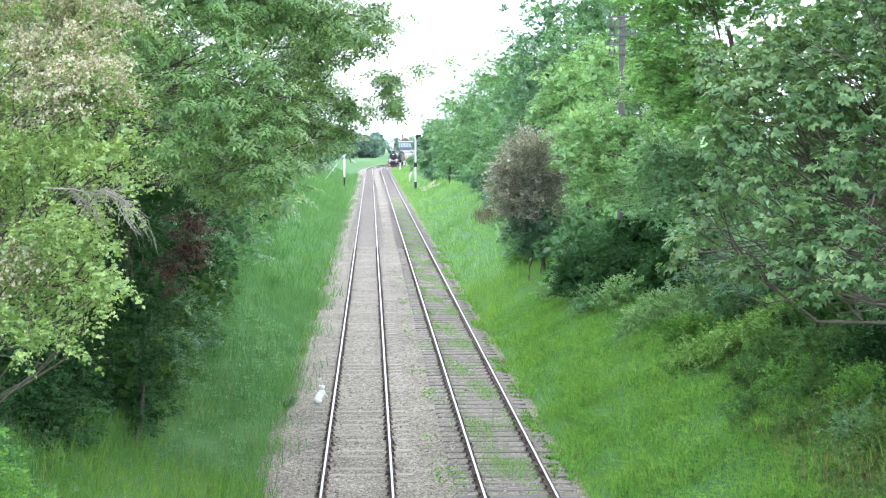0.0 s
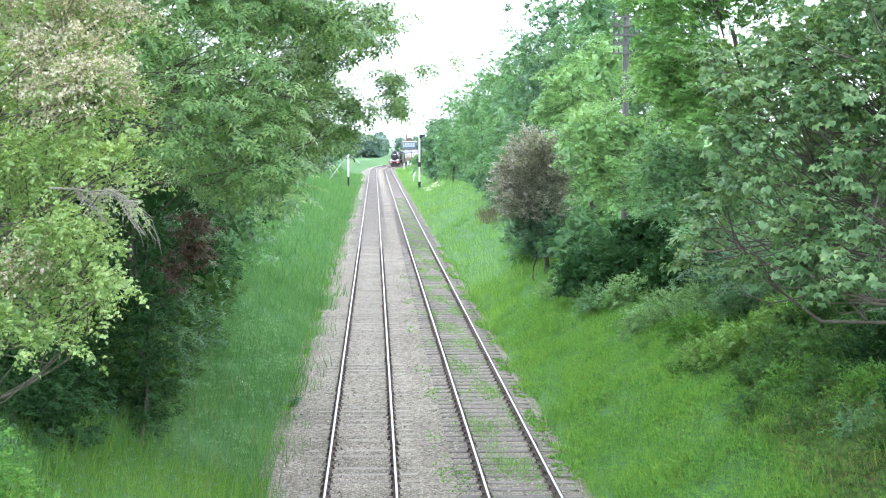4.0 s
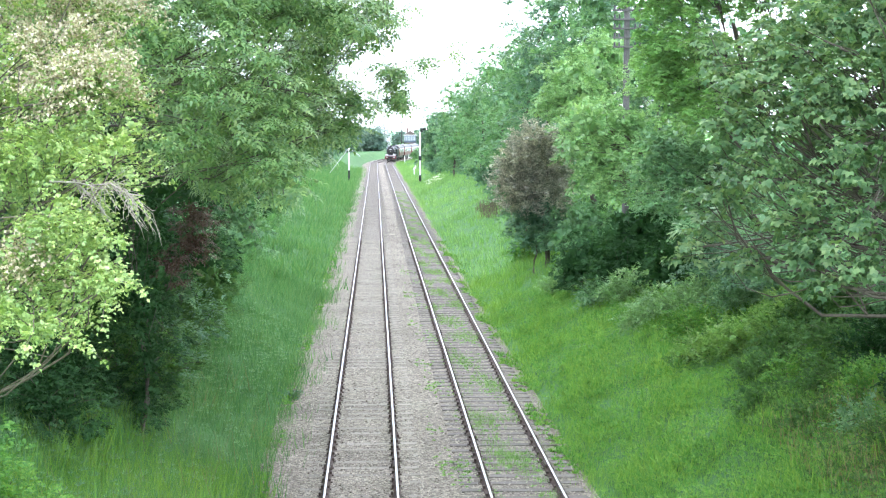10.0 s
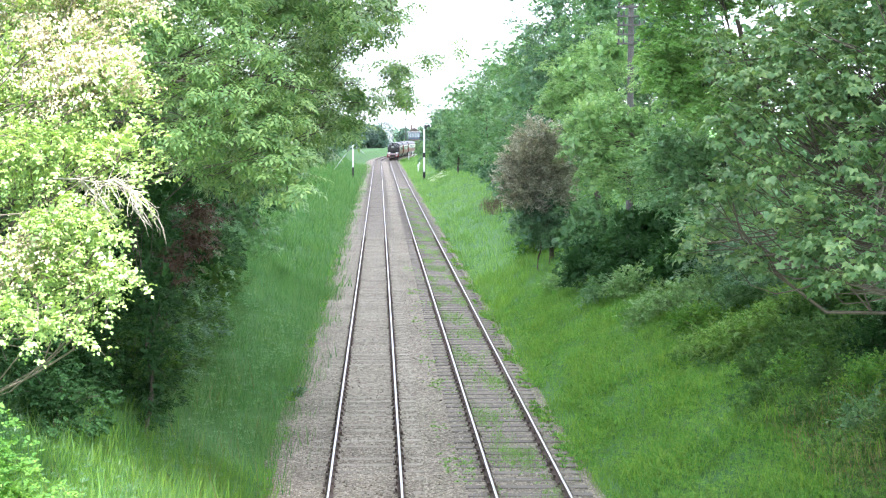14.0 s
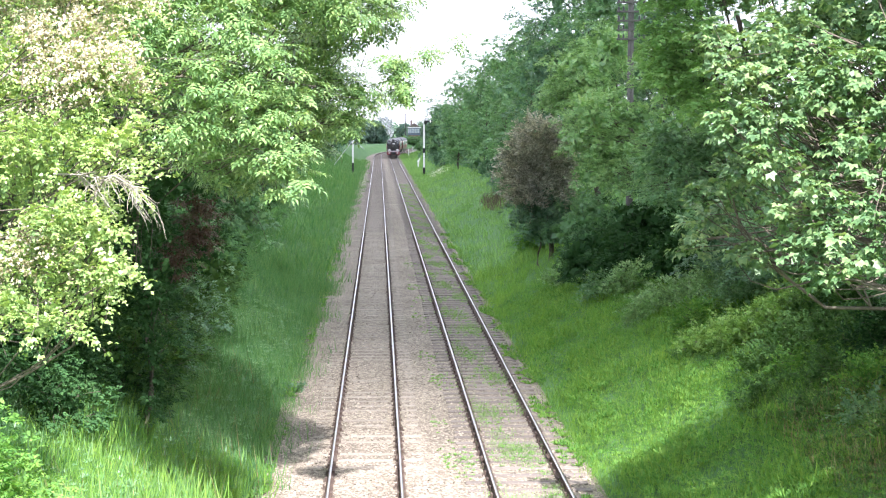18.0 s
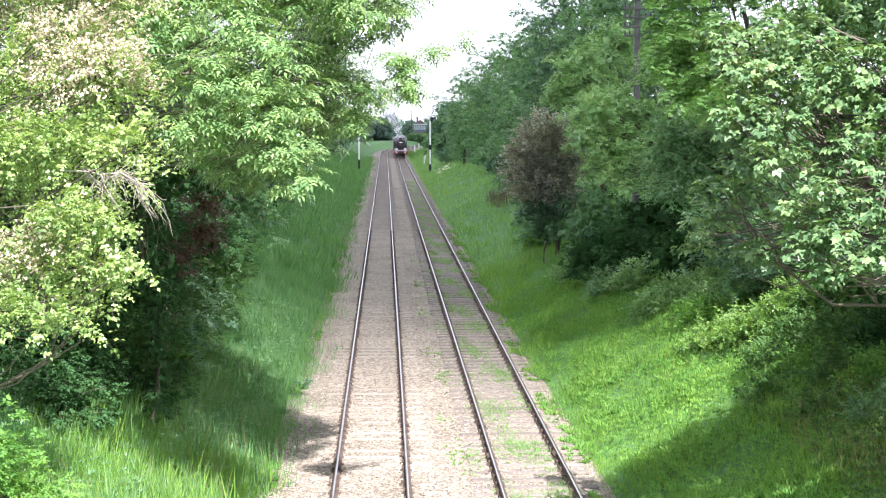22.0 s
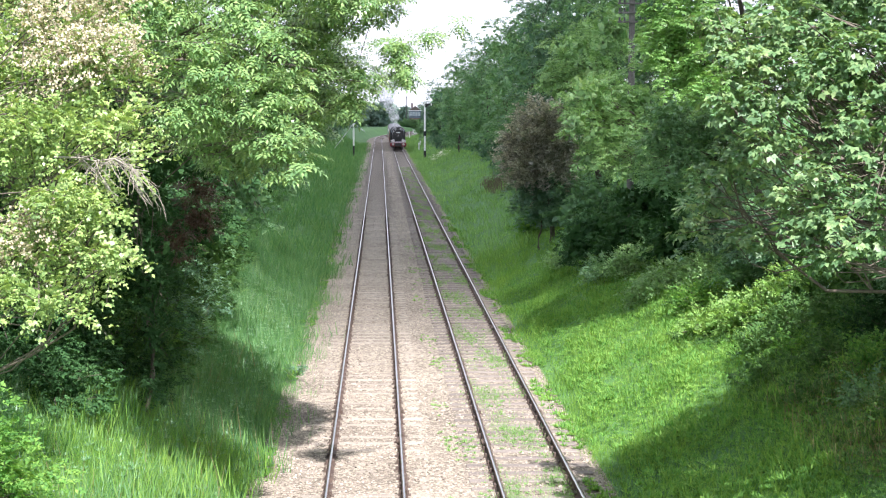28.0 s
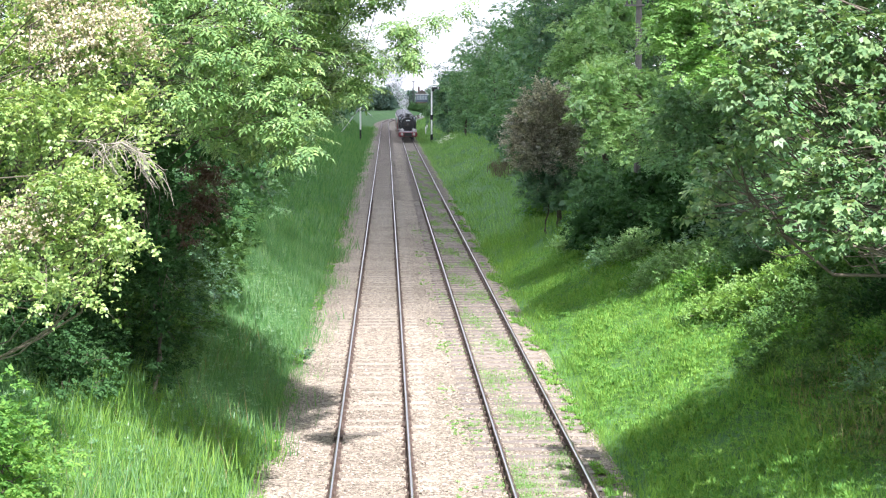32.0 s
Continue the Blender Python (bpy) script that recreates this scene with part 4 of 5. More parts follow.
for o, y, w, h, mt, sc in ((10.4, 76, 2.3, 13.6, MID, 1.2), (13.0, 72, 2.6, 13.0, DUSK, 1.2), (10.6, 95, 2.6, 14.6, DUSK, 1.3), (13.6, 92, 2.8, 14.0, DUSK, 1.4), (10.8, 112, 2.5, 13.4, MID, 1.4), (11.0, 132, 2.5, 12.8, MID, 1.5),
                           (14.0, 122, 2.8, 12.0, DUSK, 1.5), (10.4, 156, 2.6, 12.6, MID, 1.6), (9.7, 195, 2.7, 12.0, MID, 1.7), (13.5, 172, 3.0, 11.5, DUSK, 1.7), (9.3, 240, 2.7, 10.6, DUSK, 1.8), (13.2, 215, 3.0, 10.0, MID, 1.8)):
    x, _, z = foot(o, y)
    tree("broadleaf_tree", "tall dense green tree above the grassy bank", (x, y, z),
         [((x, y, z + h * 0.8), (w * 0.9, w, h * 0.2)), ((x - w * 0.4, y - 1, z + h * 0.55), (w * 0.8, w, h * 0.2)), ((x + w * 0.5, y, z + h * 0.6), (w, w, h * 0.26)), ((x - w * 0.35, y, z + h * 0.26), (w * 0.8, w * 0.9, h * 0.2)), ((x + w * 0.3, y, z + h * 0.3), (w, w, h * 0.25))],
         BROAD, mt, 380 if y < 100 else 210, 9, 0.27 * sc, 0.45, 1.4 * sc, 0.16, twigs=5)
tree("hawthorn_tree", "hawthorn bush browned by withered blossom", foot(7.8, 72.5),
     [((7.25, 72.0, 6.85), (1.2, 1.06, 0.85)), ((6.55, 71.6, 6.0), (1.05, 1.11, 0.95)), ((7.8, 72.0, 5.9), (1.05, 1.06, 1.05)), ((6.05, 71.5, 5.4), (0.75, 0.67, 0.9)), ((7.0, 71.6, 4.7), (1.2, 1.17, 0.9)), ((8.1, 72.0, 4.7), (0.85, 0.73, 0.9)), ((6.5, 71.3, 4.2), (0.8, 0.7, 0.7))],
     HAW_SPRIG, BROWN, 9, 11, 0.55, 0.05, 2.0, 0.13, twigs=8, fine=True, habit="arch", fill=0.8)
tree("shrub", "dark green shrub under a browned hawthorn", foot(7.3, 72),
     [((7.13, 71.8, 3.6), (0.91, 1.01, 0.86)), ((6.35, 71.6, 3.36), (0.61, 0.67, 0.71)), ((8.18, 72.0, 3.59), (0.61, 0.67, 0.66)), ((7.3, 71.6, 2.5), (1.2, 1.0, 0.7))], BROAD, DUSK, 160, 12, 0.22, 0.3, 0.9, 0.05, "shrub", twigs=5)
# The darkest shrubs fill hollows with shade carried by leaf colour.
for o, y, w, h, mt in ((10.6, 47, 1.4, 2.2, DUSK), (11.2, 43, 1.4, 2.2, DUSK), (11.8, 38, 1.5, 2.4, DUSK), (9.9, 52, 1.2, 1.9, SHADE_LEAF), (9.4, 58.3, 1.4, 3.4, SHADE_LEAF), (8.0, 60.5, 1.2, 2.4, SHADE_LEAF), (8.6, 56.5, 1.1, 2.2, SHADE_LEAF), (9.2, 70, 1.5, 2.4, MID), (8.6, 77, 1.3, 2.2, DUSK), (11.6, 29.5, 1.4, 2.0, SHADE_LEAF), (10.9, 26, 1.2, 1.6, SHADE_LEAF), (9.8, 104, 1.4, 2.4, MID), (10.0, 122, 1.5, 2.4, DUSK), (10.4, 140, 1.8, 3.4, DUSK), (10.6, 165, 2.0, 3.6, DUSK), (10.4, 200, 2.2, 3.8, MID), (9.6, 232, 2.2, 3.4, DUSK), (9.8, 114, 1.6, 3.0, MID)):
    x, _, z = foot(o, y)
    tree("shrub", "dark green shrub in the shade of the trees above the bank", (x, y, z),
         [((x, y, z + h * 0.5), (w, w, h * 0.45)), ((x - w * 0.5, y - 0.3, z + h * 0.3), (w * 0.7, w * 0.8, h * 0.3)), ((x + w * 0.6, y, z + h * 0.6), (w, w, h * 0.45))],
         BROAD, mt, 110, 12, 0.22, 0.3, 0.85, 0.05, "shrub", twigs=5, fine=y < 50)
# Dark-leaved rows mimic the shade at the bank's near end through colour.
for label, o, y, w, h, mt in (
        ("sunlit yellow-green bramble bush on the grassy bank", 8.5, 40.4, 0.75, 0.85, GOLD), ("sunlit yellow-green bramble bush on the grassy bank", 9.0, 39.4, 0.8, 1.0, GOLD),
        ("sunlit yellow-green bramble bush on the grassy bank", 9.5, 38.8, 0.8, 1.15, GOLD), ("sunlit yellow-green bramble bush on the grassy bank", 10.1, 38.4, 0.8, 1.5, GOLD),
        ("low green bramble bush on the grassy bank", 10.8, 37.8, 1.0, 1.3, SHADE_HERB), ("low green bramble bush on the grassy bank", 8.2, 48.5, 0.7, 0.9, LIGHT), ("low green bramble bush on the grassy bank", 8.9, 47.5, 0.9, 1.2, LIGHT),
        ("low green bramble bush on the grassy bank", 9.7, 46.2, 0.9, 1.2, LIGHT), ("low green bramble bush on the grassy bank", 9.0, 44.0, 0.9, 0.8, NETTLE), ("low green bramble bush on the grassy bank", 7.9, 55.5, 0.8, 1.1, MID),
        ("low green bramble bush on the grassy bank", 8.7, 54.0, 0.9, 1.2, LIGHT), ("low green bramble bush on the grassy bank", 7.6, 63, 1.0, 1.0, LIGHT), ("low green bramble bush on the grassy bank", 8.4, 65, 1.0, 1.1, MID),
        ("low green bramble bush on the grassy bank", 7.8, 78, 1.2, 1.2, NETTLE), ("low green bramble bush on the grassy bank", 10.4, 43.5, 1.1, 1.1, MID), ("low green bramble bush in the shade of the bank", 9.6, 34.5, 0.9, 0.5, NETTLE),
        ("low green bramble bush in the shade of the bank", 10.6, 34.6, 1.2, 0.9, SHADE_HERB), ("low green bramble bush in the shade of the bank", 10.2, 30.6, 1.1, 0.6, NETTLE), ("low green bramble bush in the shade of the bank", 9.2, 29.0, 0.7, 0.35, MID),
        ("dark green bramble bush in the shade of the bank", 9.9, 36.4, 1.1, 0.8, SHADE_HERB), ("dark green bramble bush in the shade of the bank", 9.0, 35.6, 0.9, 0.6, SHADE_HERB), ("dark green bramble bush in the shade of the bank", 10.9, 32.6, 1.2, 1.2, SHADE_LEAF),
        ("dark green bramble bush in the shade of the bank", 9.7, 32.2, 1.0, 0.6, SHADE_HERB), ("dark green bramble bush in the shade of the bank", 10.6, 28.6, 1.2, 1.1, SHADE_LEAF), ("dark green bramble bush in the shade of the bank", 8.4, 33.0, 0.8, 0.45, SHADE_HERB), ("dark green bramble bush in the shade of the bank", 9.4, 27.0, 0.9, 0.5, SHADE_HERB), ("dark green bramble bush in the shade of the bank", 8.6, 30.6, 0.7, 0.35, SHADE_HERB),
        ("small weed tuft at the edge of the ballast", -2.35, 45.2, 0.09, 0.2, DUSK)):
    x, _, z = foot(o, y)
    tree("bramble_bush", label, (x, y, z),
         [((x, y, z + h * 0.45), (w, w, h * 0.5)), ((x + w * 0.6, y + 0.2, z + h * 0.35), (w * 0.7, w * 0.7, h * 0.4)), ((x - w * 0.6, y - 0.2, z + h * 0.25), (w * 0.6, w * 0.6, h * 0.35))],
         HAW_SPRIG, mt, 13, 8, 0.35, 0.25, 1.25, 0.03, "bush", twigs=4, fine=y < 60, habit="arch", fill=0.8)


# woods beyond the bend
def far_wood(name, label, n, o_range, y_range, high, mat, seed):
    r = np.random.default_rng(seed)
    pts = []
    for i in range(n):
        y = r.uniform(*y_range)
        o = r.uniform(*o_range)
        x0, z0 = o, max(float(bank(o - float(bend(y)), y)), -0.3)
        h = high * r.uniform(0.7, 1.2)
        for j in range(150):
            d = r.normal(0, 1, 3)
            d /= np.linalg.norm(d)
            pts.append((x0 + d[0] * h * 0.34, y + d[1] * h * 0.34, z0 + h * 0.5 + d[2] * h * 0.48))
    p = np.array(pts)
    axis, nor = r.normal(0, 1, p.shape), r.normal(0, 0.6, p.shape) + np.array([0, -0.4, 1])
    tagged(part(name, strew(name, CLUMP, turned(axis, nor, r.uniform(2.8, 5.0, len(p))), p), mat), label, "trees", kind="stuff")


# Haze on the farthest woods comes from leaf colour alone.
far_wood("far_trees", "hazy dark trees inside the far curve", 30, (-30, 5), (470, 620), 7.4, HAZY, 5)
far_wood("far_trees", "dark trees along the far cutting", 16, (-15, -8.5), (250, 430), 6.5, DUSK, 15)
far_wood("far_trees", "distant green trees beside the far line", 22, (15, 60), (330, 420), 8, MID, 6)
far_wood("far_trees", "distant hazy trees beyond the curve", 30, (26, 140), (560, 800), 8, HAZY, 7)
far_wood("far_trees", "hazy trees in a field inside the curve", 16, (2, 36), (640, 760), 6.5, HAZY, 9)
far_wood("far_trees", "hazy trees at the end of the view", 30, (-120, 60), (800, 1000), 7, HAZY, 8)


# ------------------------------------------------------------------ railway furniture
def telegraph_pole(x, y):
    z = float(bank(x, y))
    top = tagged(empty("telegraph_pole", Matrix.Translation((x, y, z))), "weathered timber telegraph pole with five crossarms of insulators", "pole")
    h = 12.35 - z
    part("pole", rod(B(), (0, 0, -0.5), (0, 0, h), 0.15, 0.105, 12), POLE, top)
    part("cap", rod(B(), (0, 0, h), (0, 0, h + 0.05), 0.13, 0.09, 12), WHITE, top, "white metal cap")
    for k in range(5):
        arm = part("crossarm", box(B(), 0, -0.14, h - 0.45 - 0.34 * k, 1.1, 0.08, 0.07, 0.008), POLE, top)
        for s in (-0.48, -0.3, 0.3, 0.48):
            part("insulator", rod(B(), (s, -0.14, h - 0.42 - 0.34 * k), (s, -0.14, h - 0.27 - 0.34 * k), 0.045, 0.03, 8), BLACK, arm, "dark glazed insulator")
    return top


telegraph_pole(9.45, 60)


def far_pole(x, y, h):
    z = float(bank(x - float(bend(y)), y))
    top = tagged(empty("telegraph_pole", Matrix.Translation((x, y, z))), "dark slender pole beside the signal box", "pole")
    part("pole", rod(B(), (0, 0, -0.4), (0, 0, h), 0.17, 0.12, 10), POLE, top)
    part("crossarm", box(B(), 0, -0.15, h - 0.5, 1.4, 0.1, 0.12), POLE, top)


far_pole(8.6, 516, 9.9)


def semaphore(x, y):
    z = float(bank(x - float(bend(y)), y))
    top = tagged(empty("semaphore_signal", Matrix.Translation((x, y, z))), "tall white railway signal post with black bands and a signal arm", "signal")
    h = 8.1 - z
    bm = B()
    box(bm, 0, 0, h / 2 + 0.5, 0.24, 0.24, h - 1, 0.02)
    part("post", bm, WHITE, top)
    part("base", box(B(), 0, 0, 0.35, 0.36, 0.36, 1.7, 0.02), BLACK, top, "black painted foot of the post")
    part("band", box(B(), 0, 0, h * 0.44, 0.42, 0.42, 0.7, 0.02), BLACK, top, "black fitting round the post")
    arm = part("arm", box(B(), 0.62, -0.18, h - 0.45, 1.2, 0.04, 0.3, 0.01), BLACK, top, "back of the signal arm")
    part("stripe", box(B(), 0.95, -0.205, h - 0.45, 0.16, 0.012, 0.3), WHITE, arm)
    part("spectacle", box(B(), 0.2, -0.2, h - 0.62, 0.4, 0.05, 0.5, 0.02), BLACK, arm)
    part("lamp", box(B(), 0.3, 0.05, h - 0.7, 0.22, 0.25, 0.36, 0.03), BLACK, top, "black signal lamp case")
    rod(bm := B(), (0, 0, h), (0, 0, h + 0.35), 0.07, 0.01)
    part("finial", bm, WHITE, top)
    bm = B()
    for s in (-0.16, 0.16):
        rod(bm, (s, 0.55, 0.0), (s, 0.2, h - 0.9), 0.02, seg=5)
    part("ladder", bm, BLACK, top)
    return top


semaphore(6.7, 238)


GREY_STAY = plain("galvanised_steel", (0.5, 0.52, 0.52), 0.6)


def stayed_post(x, y):
    z = float(bank(x - float(bend(y)), y))
    top = tagged(empty("stayed_post", Matrix.Translation((x, y, z))), "white lineside post with a black foot and slanting stays", "post")
    part("post", box(B(), 0, 0, 3.1, 0.26, 0.26, 4.4, 0.02), WHITE, top)
    part("foot", box(B(), 0, 0, 0.8, 0.27, 0.27, 2.0, 0.02), BLACK, top, "black painted foot")
    part("cap", box(B(), 0, 0, 5.33, 0.38, 0.38, 0.06), BLACK, top)
    for s, b in ((-2.9, 1.4), (1.7, 3.9)):
        part("stay", rod(B(), (0, 0, 5.2), (s, 0, b), 0.055, seg=6), GREY_STAY, top, "slanting grey stay")
    return top


stayed_post(-3.95, 243)

for x, y, h in ((7.0, 378, 1.6), (6.9, 282, 1.2), (7.6, 300, 0.9)):
    z = float(bank(x - float(bend(y)), y))
    mp = tagged(empty("marker_post", Matrix.Translation((x, y, z))), "short white marker post in the grass", "post", "lineside markers")
    part("post", box(B(), 0, 0, h / 2, 0.2, 0.15, h + 0.3, 0.02), WHITE, mp)
    part("plate", box(B(), 0, -0.1, h - 0.15, 0.28, 0.04, 0.24, 0.02), WHITE, mp)

BRICK = surface("red_brick", [(0.12, 0.085, 0.07), (0.17, 0.12, 0.10), (0.22, 0.165, 0.14)], 1.5, 0.9, bump=0.3)
CREAM = plain("cream_paint", (0.68, 0.64, 0.54), 0.45)
SLATE = surface("brown_roof", [(0.09, 0.075, 0.065), (0.14, 0.115, 0.1), (0.19, 0.16, 0.14)], 1.2, 0.85, bump=0.3)
BLUE_GREY = plain("blue_grey_paint", (0.10, 0.13, 0.18), 0.5)
GLASS = plain("window_glass", (0.35, 0.4, 0.45), 0.08)


def signal_box(x, y):
    z = float(bank(x - float(bend(y)), y)) - 0.2
    top = tagged(empty("signal_box", Matrix.Translation((x, y, z))), "small railway signal box with brick base, wide windows and brown roof", "signal box")
    part("base_wall", box(B(), 0, 2, 1.5, 3.6, 5, 3.0, 0.03), BRICK, top)
    cabin = part("cabin", box(B(), 0, 2, 4.2, 3.7, 5.1, 2.4, 0.03), BLUE_GREY, top)
    for k in range(4):
        w = part("window", box(B(), -1.3 + 0.87 * k, -0.57, 4.35, 0.8, 0.05, 1.4), GLASS, cabin)
        part("glazing_bar", box(B(), -1.3 + 0.87 * k, -0.61, 4.35, 0.05, 0.04, 1.4), WHITE, w)
    for k in range(5):
        w = part("window", box(B(), -1.87, 0.1 + 0.95 * k, 4.35, 0.05, 0.85, 1.4), GLASS, cabin)
        part("glazing_bar", box(B(), -1.91, 0.1 + 0.95 * k, 4.35, 0.04, 0.05, 1.4), WHITE, w)
    bm = B()
    pts = [bm.verts.new(p) for p in ((-2.2, -1, 5.4), (2.2, -1, 5.4), (0, -1, 6.9), (-2.2, 5, 5.4), (2.2, 5, 5.4), (0, 5, 6.9))]
    for f in ((0, 1, 2), (5, 4, 3), (0, 2, 5, 3), (2, 1, 4, 5), (1, 0, 3, 4)):
        bm.faces.new([pts[i] for i in f])
    roof = part("roof", bm, SLATE, top)
    part("chimney", box(B(), -0.9, 3.6, 7.0, 0.6, 0.6, 1.8, 0.03), BRICK, roof)
    part("bargeboard", box(B(), 0, -1.02, 5.42, 4.4, 0.05, 0.22), WHITE, roof)
    for s in (0, 1):
        part("step_rail", rod(B(), (2.0, -0.4 + s, 0), (3.6, -0.4 + s, 3), 0.05), WHITE, top)
    return top


signal_box(11.5, 522)


for x, y, w, h in ((14.2, 428, 2.4, 3.0), (11.8, 405, 1.6, 2.0), (15.6, 415, 2.6, 3.6), (10.6, 385, 1.6, 1.4), (11.4, 508, 3.0, 3.2), (8.6, 506, 2.2, 2.6), (10.8, 350, 2.2, 2.4), (11.2, 300, 2.4, 3.0)):
    z = float(bank(x - float(bend(y)), y))
    tree("shrub", "green bush beside the far line", (x, y, z), [((x, y, z + h * 0.5), (w * 0.8, w, h * 0.45)), ((x - w * 0.5, y, z + h * 0.35), (w * 0.6, w, h * 0.35)), ((x + w * 0.5, y, z + h * 0.4), (w * 0.7, w, h * 0.4))],
         CLUMP, MID, 110, 10, 0.5, 0.3, 1.0, 0.08, "shrub", twigs=4)


def fence(x, y):
    z = float(bank(x - float(bend(y)), y))
    top = tagged(empty("white_fence", Matrix.Translation((x, y, z))), "white painted wooden fence beside the signal box", "fence")
    for k in range(5):
        part("post", box(B(), -1.6 + 0.8 * k, 0, 0.55, 0.12, 0.12, 1.3), WHITE, top)
    for k in range(16):
        part("slat", box(B(), -1.6 + 0.213 * k, -0.08, 0.65, 0.12, 0.03, 1.0), WHITE, top)
    for h in (0.4, 0.95):
        part("rail", box(B(), 0, -0.04, h, 3.3, 0.05, 0.1), WHITE, top)


fence(9.9, 400)

# ------------------------------------------------------------------ the train
TRAIN_BLACK = plain("engine_black", (0.02, 0.02, 0.022), 0.35)
RED = plain("buffer_beam_red", (0.24, 0.035, 0.045), 0.4)
MAROON = plain("coach_crimson", (0.2, 0.035, 0.04), 0.3)
ROOF = plain("coach_roof", (0.13, 0.13, 0.135), 0.6)
STEEL = surface("bright_steel", [(0.4, 0.4, 0.4), (0.55, 0.54, 0.52)], 3, 0.35, 0.9, bump=0.05)
GREY = plain("pale_plate", (0.46, 0.40, 0.44), 0.5)
SMOKE_DARK = plain("dark_plate", (0.03, 0.03, 0.032), 0.5)


def wheel(parent, x, y, r, spoke=12):
    """A spoked wheel on its axle's end, that turns about x."""
    w = part("wheel", B_ring(r, r - 0.09, 0.13), TRAIN_BLACK, parent)
    part("tyre", B_ring(r, r - 0.035, 0.14), STEEL, w)
    bm = B()
    for k in range(spoke):
        a = math.pi * 2 * k / spoke
        rod(bm, (0, 0, 0), (0, math.cos(a) * (r - 0.06), math.sin(a) * (r - 0.06)), 0.035, seg=5)
    rod(bm, (-0.09, 0, 0), (0.09, 0, 0), 0.15, seg=10)
    part("spokes", bm, TRAIN_BLACK, w)
    w.matrix_basis = pose(x, y, r)
    return w


def B_ring(r0, r1, wide):
    bm = B()
    n = 28
    rings = [[bm.verts.new((x, math.cos(2 * math.pi * k / n) * r, math.sin(2 * math.pi * k / n) * r)) for k in range(n)]
             for x, r in ((-wide / 2, r0), (wide / 2, r0), (wide / 2, r1), (-wide / 2, r1))]
    for i in range(4):
        for k in range(n):
            bm.faces.new((rings[i][k], rings[i][(k + 1) % n], rings[(i + 1) % 4][(k + 1) % n], rings[(i + 1) % 4][k]))
    return bm


WHEELS = []


def engine():
    """Steam locomotive; its front buffers at y = 0, running towards -y; rail heads at z = 0."""
    top = tagged(empty("steam_locomotive"), "black steam locomotive with a red buffer beam, hauling a train", "locomotive")
    part("frame", box(B(), 0, 5.4, 1.0, 1.1, 10.2, 0.5, 0.02), TRAIN_BLACK, top)
    beam = part("buffer_beam", box(B(), 0, 0.55, 1.0, 2.7, 0.1, 0.6, 0.02), RED, top, "red buffer beam")
    for s in (-1, 1):
        bf = part("buffer", rod(B(), (s * 0.86, 0.5, 1.05), (s * 0.86, 0.1, 1.05), 0.1, 0.08, 12), RED, beam)
        part("buffer_head", rod(rod(B(), (s * 0.86, 0.1, 1.05), (s * 0.86, 0.02, 1.05), 0.2, 0.2, 20), (s * 0.86, 0.02, 1.05), (s * 0.86, -0.01, 1.05), 0.2, 0.13, 20), STEEL, beam)
        part("guard_iron", box(B(), s * 0.75, 0.75, 0.45, 0.12, 0.06, 0.7), TRAIN_BLACK, top)
        part("cylinder", rod(B(), (s * 1.05, 1.5, 0.95), (s * 1.05, 2.6, 0.95), 0.36, seg=20), TRAIN_BLACK, top)
        part("running_plate", box(B(), s * 0.98, 5.2, 1.62, 0.72, 8.9, 0.05, 0.01), TRAIN_BLACK, top)
        part("front_step", box(B(), s * 0.9, 0.9, 1.5, 0.7, 0.5, 0.45, 0.12), GREY, top, "pale plate above the buffer beam")
        d = part("smoke_deflector", box(B(), s * 1.18, 1.9, 2.3, 0.03, 1.9, 1.15, 0.01), SMOKE_DARK, top)
        part("hand_rail", rod(B(), (s * 1.205, 1.2, 2.5), (s * 1.205, 2.6, 2.5), 0.02, seg=6), STEEL, d)
        lamp = part("head_lamp", box(B(), s * 0.82, 0.66, 1.66, 0.26, 0.22, 0.36, 0.03), WHITE, top, "white head lamp")
        part("lens", rod(B(), (s * 0.82, 0.55, 1.63), (s * 0.82, 0.53, 1.63), 0.075, seg=12), GLASS, lamp)
        part("nameplate_rail", rod(B(), (s * 0.95, 1.5, 2.75), (s * 0.95, 8.2, 2.75), 0.022, seg=6), STEEL, top)
        part("connecting_rod", box(B(), s * 0.98, 4.6, 0.8, 0.06, 4.2, 0.12, 0.01), STEEL, top)
    part("valance_front", box(B(), 0, 0.62, 1.36, 1.5, 0.06, 0.3, 0.02), GREY, top)
    part("smokebox", rod(B(), (0, 1.15, 2.55), (0, 3.0, 2.55), 0.92, seg=32), TRAIN_BLACK, top)
    part("smokebox_ring", rod(B(), (0, 1.15, 2.52), (0, 1.1, 2.52), 0.95, 0.93, 36), TRAIN_BLACK, top)
    part("front_plate", rod(B(), (0, 1.1, 2.52), (0, 1.07, 2.52), 0.86, 0.86, 36), TRAIN_BLACK, top)
    door = part("smokebox_door", rod(rod(B(), (0, 1.15, 2.5), (0, 1.05, 2.5), 0.72, 0.68, 28), (0, 1.05, 2.5), (0, 0.95, 2.5), 0.68, 0.35, 28), TRAIN_BLACK, top)
    part("hinge", box(B(), -0.2, 0.96, 2.65, 0.7, 0.03, 0.06), IRON, door)
    part("hinge", box(B(), -0.2, 0.96, 2.3, 0.7, 0.03, 0.06), IRON, door)
    part("dart", rod(B(), (0, 0.95, 2.5), (0, 0.85, 2.5), 0.06, seg=8), STEEL, door)
    part("number_bar", box(B(), 0, 1.0, 3.0, 0.6, 0.03, 0.13), WHITE, door, "pale bar on the smokebox door")
